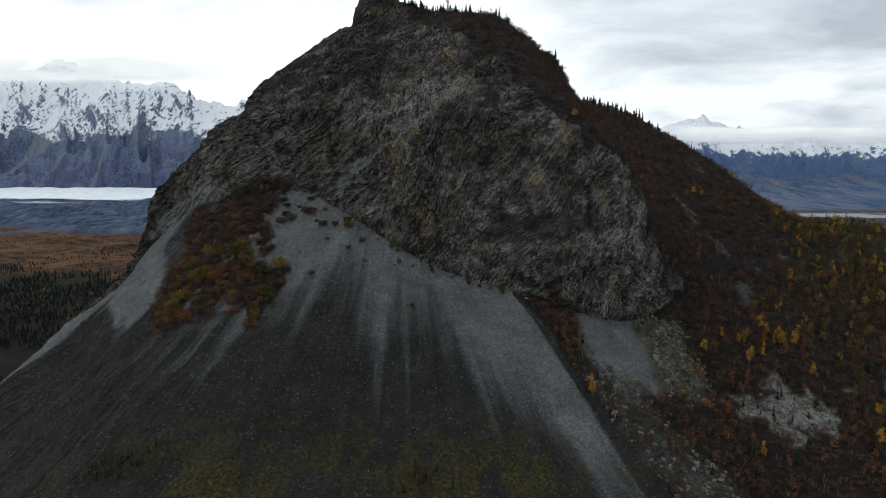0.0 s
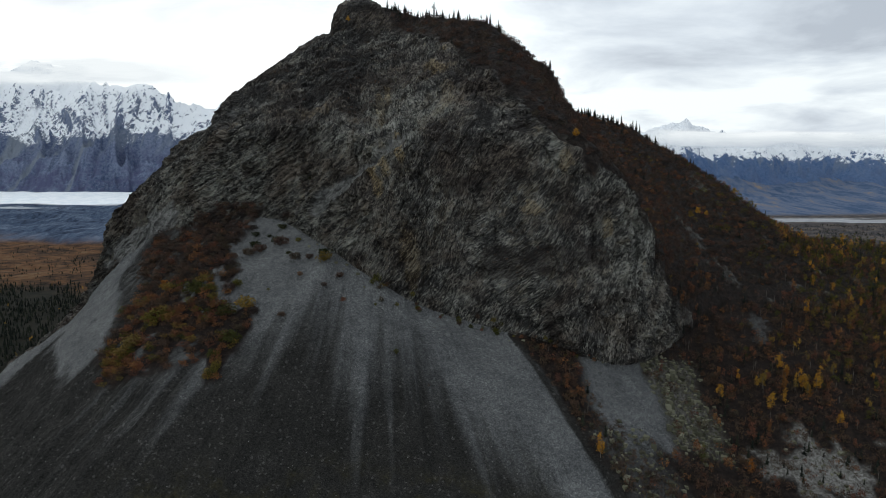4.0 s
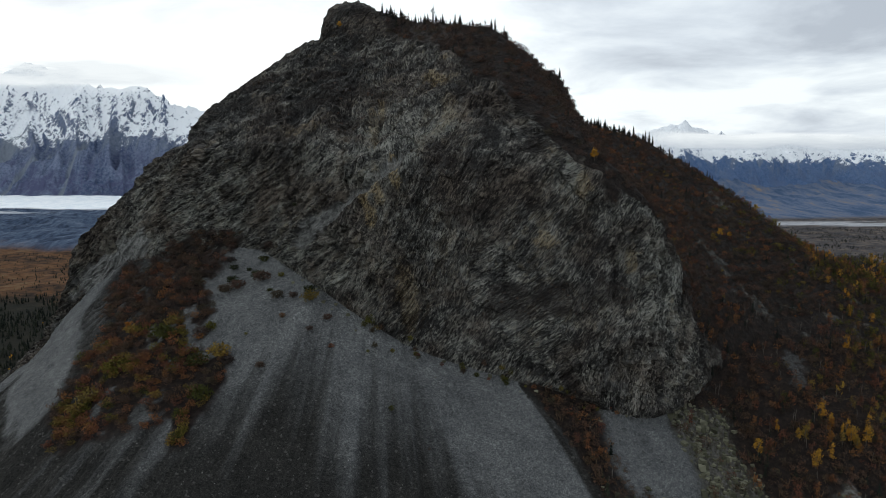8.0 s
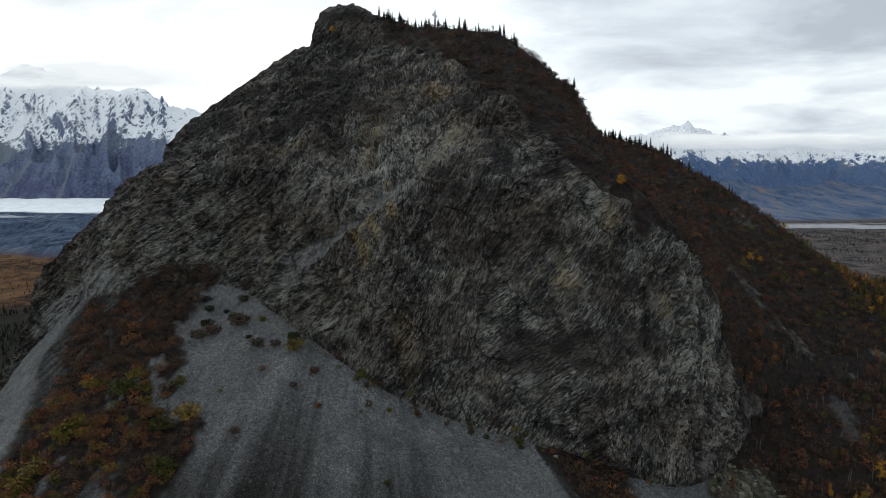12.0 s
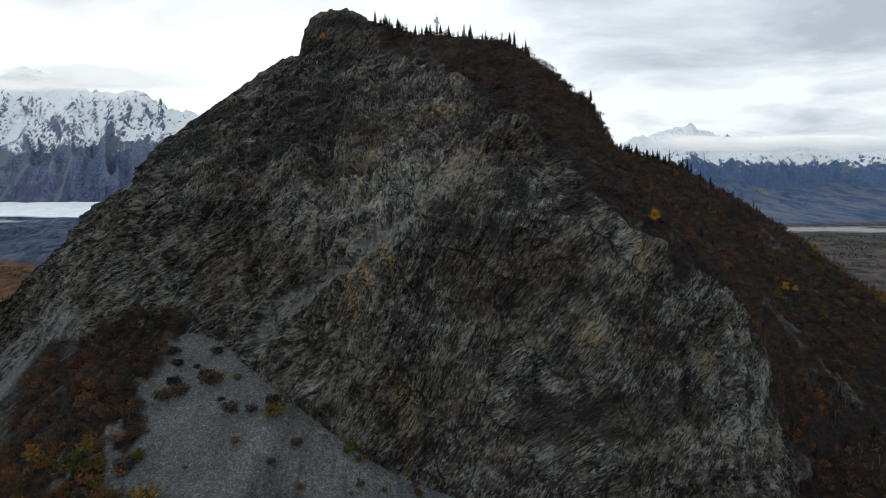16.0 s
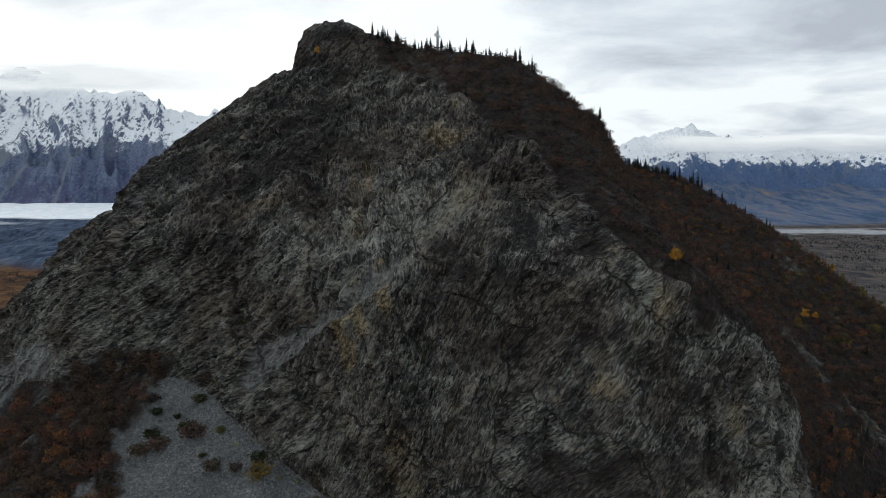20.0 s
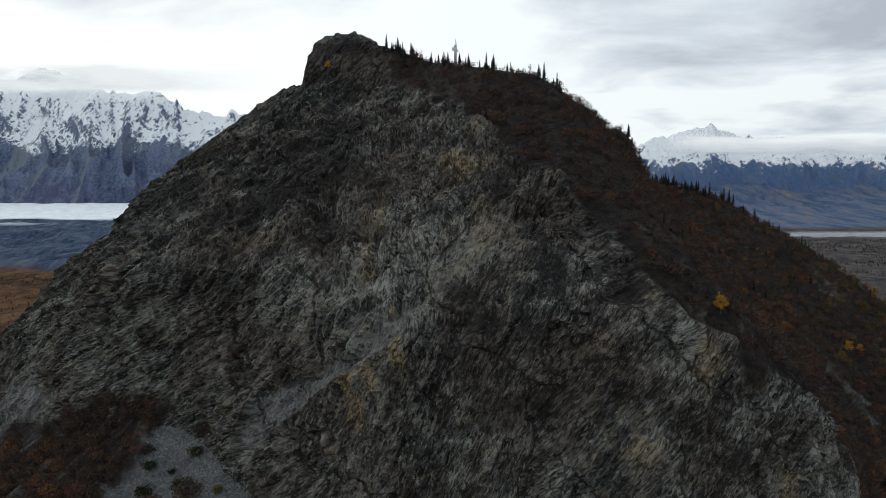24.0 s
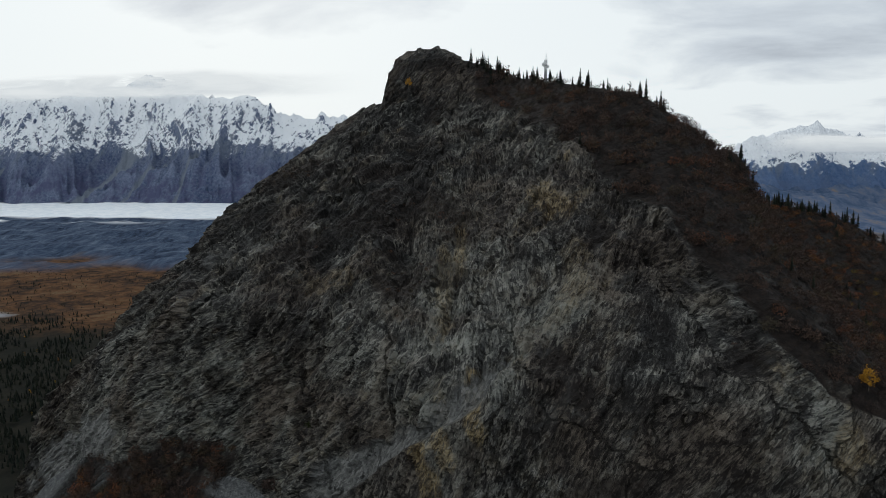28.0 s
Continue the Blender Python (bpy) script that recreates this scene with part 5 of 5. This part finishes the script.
strew("woods", [s[0] for s in bare_trees], sow(w_woods, 450), 0.6, 1.1, PALE_BARK, "pale bare trunks in the hillside woods", "woods")
strew("woods", far_spruce, sow(w_woods * (0.5 + smooth(200, 300, X)), 800), 0.4, 1.0, SPRUCE, "dark spruces in the hillside woods", "woods")
strew("woods", far_spruce, sow((1 - smooth(232, 240, Y)) * (Y > 222) * (S > 1) * (S < 3) * (np.exp(-((X + 120) / 12) ** 2) + 0.6 * np.exp(-((X + 12) / 9) ** 2)), 40), 0.25, 0.6, SPRUCE, "small dark spruces at the foot of the scree", "woods")

strew("brush", brown_shrubs, sow((1 - smooth(236, 246, Y)) * (Y > 222) * (S > 1) * (S < 3) * (np.exp(-((X + 118) / 14) ** 2) + 0.8 * np.exp(-((X + 10) / 10) ** 2)), 90), 0.5, 1.3, BROWN, "brown brush at the foot of the scree", "brush")
# loose stones on the scree and below the rock
stones = [stone_shape(rng) for _ in range(6)]
strew("scree_stones", stones, sow(in_talus * (1 - veg) * (Y > 222) * (X < 135) * (X > -245) * (0.25 + scree * 0.6 + smooth(2.2, 1.4, S) * 0.2), 3600), 0.10, 0.36, STONE, "loose angular grey stones on the scree", "stones", squash=0.7)
strew("boulders", stones, sow(in_talus * (boulder_field * 6 + spill * 3 + pale_bank * 0.8 + smooth(2.9, 3.0, S) * 0.4 * (X > -60) * (X < 105)), 1700), 0.5, 1.6, LICHEN, "lichen-grey boulders below the cliff", "boulders", squash=0.75)
rocks = [tagged(new("boulder", mesh_of("boulder", *sh, LICHEN)), "angular lichen-green boulder below the cliff", "boulder") for sh in stones]
set_out(rocks, sow(in_talus * (boulder_field * 6 + spill * 2 + pale_bank * 0.4), 220), 1.2, 2.6, "boulders below the cliff")
strew("brush", brown_shrubs, sow(pale_bank * (0.3 + smooth(0.1, 0.5, edge2)), 110), 0.4, 1.2, BROWN, "brown brush on the pale gravel bank", "brush")
strew("brush", brown_shrubs, sow(pale_bank, 40), 0.4, 1.0, RUST, "rust-red brush on the pale gravel bank", "brush")
strew("woods", far_spruce, sow(pale_bank, 22), 0.3, 0.75, SPRUCE, "small dark spruces on the pale gravel bank", "woods")

# spruce forest on the valley floor
wx, wy = RNG.uniform(-1300, -260, 30000), RNG.uniform(420, 1350, 30000)
q = np.stack([wx, wy, 0 * wx], 1)
keep = (fbm(q / 420, 5, 201) * 130 + wy + (wx + 700) * 0.25 < 1270 + RNG.uniform(-60, 60, len(wx)))
keep &= fbm(q / 60, 3, 240) > -0.45
keep &= -wx > 0.22 * wy
wz = 70 + fbm(q / 420, 5, 201) * 6 - np.where(wy < 900, 0.15 * (900 - wy) * smooth(-350, -200, wx), 0) - 1
q[:, 2] = wz


def dense_spruce(rng, height, width, tiers=4, sides=7):
    """A thick valley spruce: ragged skirts of boughs one above the other."""
    v, f = [], []
    for t in range(tiers):
        z0, z1 = height * (0.06 + 0.80 * t / tiers), height * (0.06 + 0.80 * t / tiers) + height * (0.42 - 0.04 * t)
        b = len(v)
        v.append((0, 0, min(z1, height)))
        for s in range(sides):
            a, r = 6.283 * (s + rng.uniform(-0.25, 0.25)) / sides, width * (1 - 0.8 * t / tiers) * rng.uniform(0.6, 1.2)
            v.append((r * math.cos(a), r * math.sin(a), z0 + rng.uniform(-0.05, 0.05) * height))
        f += [(b, b + 1 + s, b + 1 + (s + 1) % sides) for s in range(sides)]
    return np.array(v), np.array(f)


low_spruce = [dense_spruce(rng, 9.0, 1.9) for _ in range(5)]
strew("spruce_forest", low_spruce, q[keep][:11000], 0.55, 1.2, SPRUCE, "dense dark spruce forest on the valley floor", "forest")
strew("autumn_trees", [s[1] for s in leafy_trees], q[keep][11000:11140], 0.7, 1.2, GOLD, "scattered golden trees among valley spruces", "trees")
tx, ty = RNG.uniform(-1500, -420, 1400), RNG.uniform(1250, 1800, 1400)
q = np.stack([tx, ty, 69 + fbm(np.stack([tx, ty, 0 * tx], 1) / 420, 5, 201) * 6], 1)
strew("tundra_spruces", low_spruce, q, 0.35, 0.8, SPRUCE, "small spruces scattered on orange tundra", "trees")

ex, ey = RNG.uniform(1000, 2400, 9000), RNG.uniform(1700, 2790, 9000)
q = np.stack([ex, ey, 69 - 50 * smooth(0, 1300, ex) + fbm(np.stack([ex, ey, 0 * ex], 1) / 420, 5, 201) * 6], 1)
lumps = fbm(q / np.array([160, 90, 60]), 3, 250)
strew("riverside_woods", low_spruce, q[lumps > 0.2], 0.4, 0.9, SPRUCE, "dark spruces on the flat before the river", "woods")
strew("riverside_woods", [s[1] for s in bare_trees], q[(lumps <= 0.2) & (lumps > -0.45)][:2200], 0.8, 1.4, BROWN, "bare brown woods on the flat before the river", "woods")


# ---- radio mast on the top ----
def box(x0, y0, z0, x1, y1, z1):
    v = np.array([(x, y, z) for x in (x0, x1) for y in (y0, y1) for z in (z0, z1)], float)
    return v, np.array([(0, 1, 3, 2), (4, 6, 7, 5), (0, 4, 5, 1), (2, 3, 7, 6), (0, 2, 6, 4), (1, 5, 7, 3)])


def strut(a, b, r):
    """A thin square bar from a to b."""
    a, b = np.array(a, float), np.array(b, float)
    d = (b - a) / np.linalg.norm(b - a)
    s = np.cross(d, (0.3, 0.5, 0.8))
    s /= np.linalg.norm(s)
    t = np.cross(d, s)
    v = np.array([p + r * (i * s + j * t) for p in (a, b) for i, j in ((-1, -1), (1, -1), (1, 1), (-1, 1))])
    return v, np.array([(0, 1, 5, 4), (1, 2, 6, 5), (2, 3, 7, 6), (3, 0, 4, 7), (0, 3, 2, 1), (4, 5, 6, 7)])


def radio_mast():
    steel = Mat("galvanised_steel", 0.5, 0.5)
    steel.b.inputs["Metallic"].default_value = 0.4
    steel = steel.done((0.34, 0.35, 0.36))
    k = Mat("white_drum", 0.5, 0.4)
    white = k.done(k.mix(k.noise(3), (0.62, 0.63, 0.64), (0.75, 0.76, 0.76)))
    root = tagged(new("radio_mast"), "steel lattice radio mast with white drum antennas", "mast")
    base, h, w = ground_at(2.3, 474), 8.8, 0.5
    corner = [(w * math.cos(a), w * math.sin(a)) for a in (0.5, 2.6, 4.7)]
    for c in corner:
        part("leg", mesh_of("leg", *strut((*c, -0.6), (*c, h), 0.10), steel), root)
    levels = np.arange(0.3, h, 0.9)
    for z in levels:
        for n in range(3):
            a, b = corner[n], corner[(n + 1) % 3]
            part("brace", mesh_of("brace", *strut((*a, z), (*b, min(z + 0.9, h)), 0.05), steel), root)
    for z, r, side in ((7.0, 0.8, -1), (6.2, 0.55, 1)):
        v, f = tube([(0, 0, 0), (0, 0, 0.15), (0, 0, 0.6), (0, 0, 0.72)], (r * 0.75, r, r, r * 0.6), 14)
        cap_v, cap_f = np.concatenate([v, [(0, 0, 0), (0, 0, 0.78)]]), []
        n0, n1 = len(v), len(v) + 1
        for s in range(14):
            cap_f += [(n0, (s + 1) % 14, s, s), (n1, 42 + s, 42 + (s + 1) % 14, 42 + (s + 1) % 14)]
        tri = np.array([t[:3] for t in cap_f])
        body = np.concatenate([f[:, [0, 1, 2]], f[:, [0, 2, 3]], tri])
        ob = part("drum_antenna", mesh_of("drum_antenna", cap_v[:, [0, 2, 1]] * (1, -1, 1) + (side * 0.75, -0.3, z), body, white), root, "white drum antenna")
    part("whip_antenna", mesh_of("whip_antenna", *strut((0, 0, h - 0.2), (0.05, 0, h + 2.2), 0.07), steel), root)
    part("whip_antenna", mesh_of("whip_antenna", *strut((0.35, 0, h - 0.6), (0.4, 0, h + 1.2), 0.05), steel), root)
    part("equipment_box", mesh_of("equipment_box", *box(0.8, -0.6, -0.5, 2.6, 0.9, 1.5), white), root, "small white equipment box")
    root.matrix_basis = pose(*base)


radio_mast()
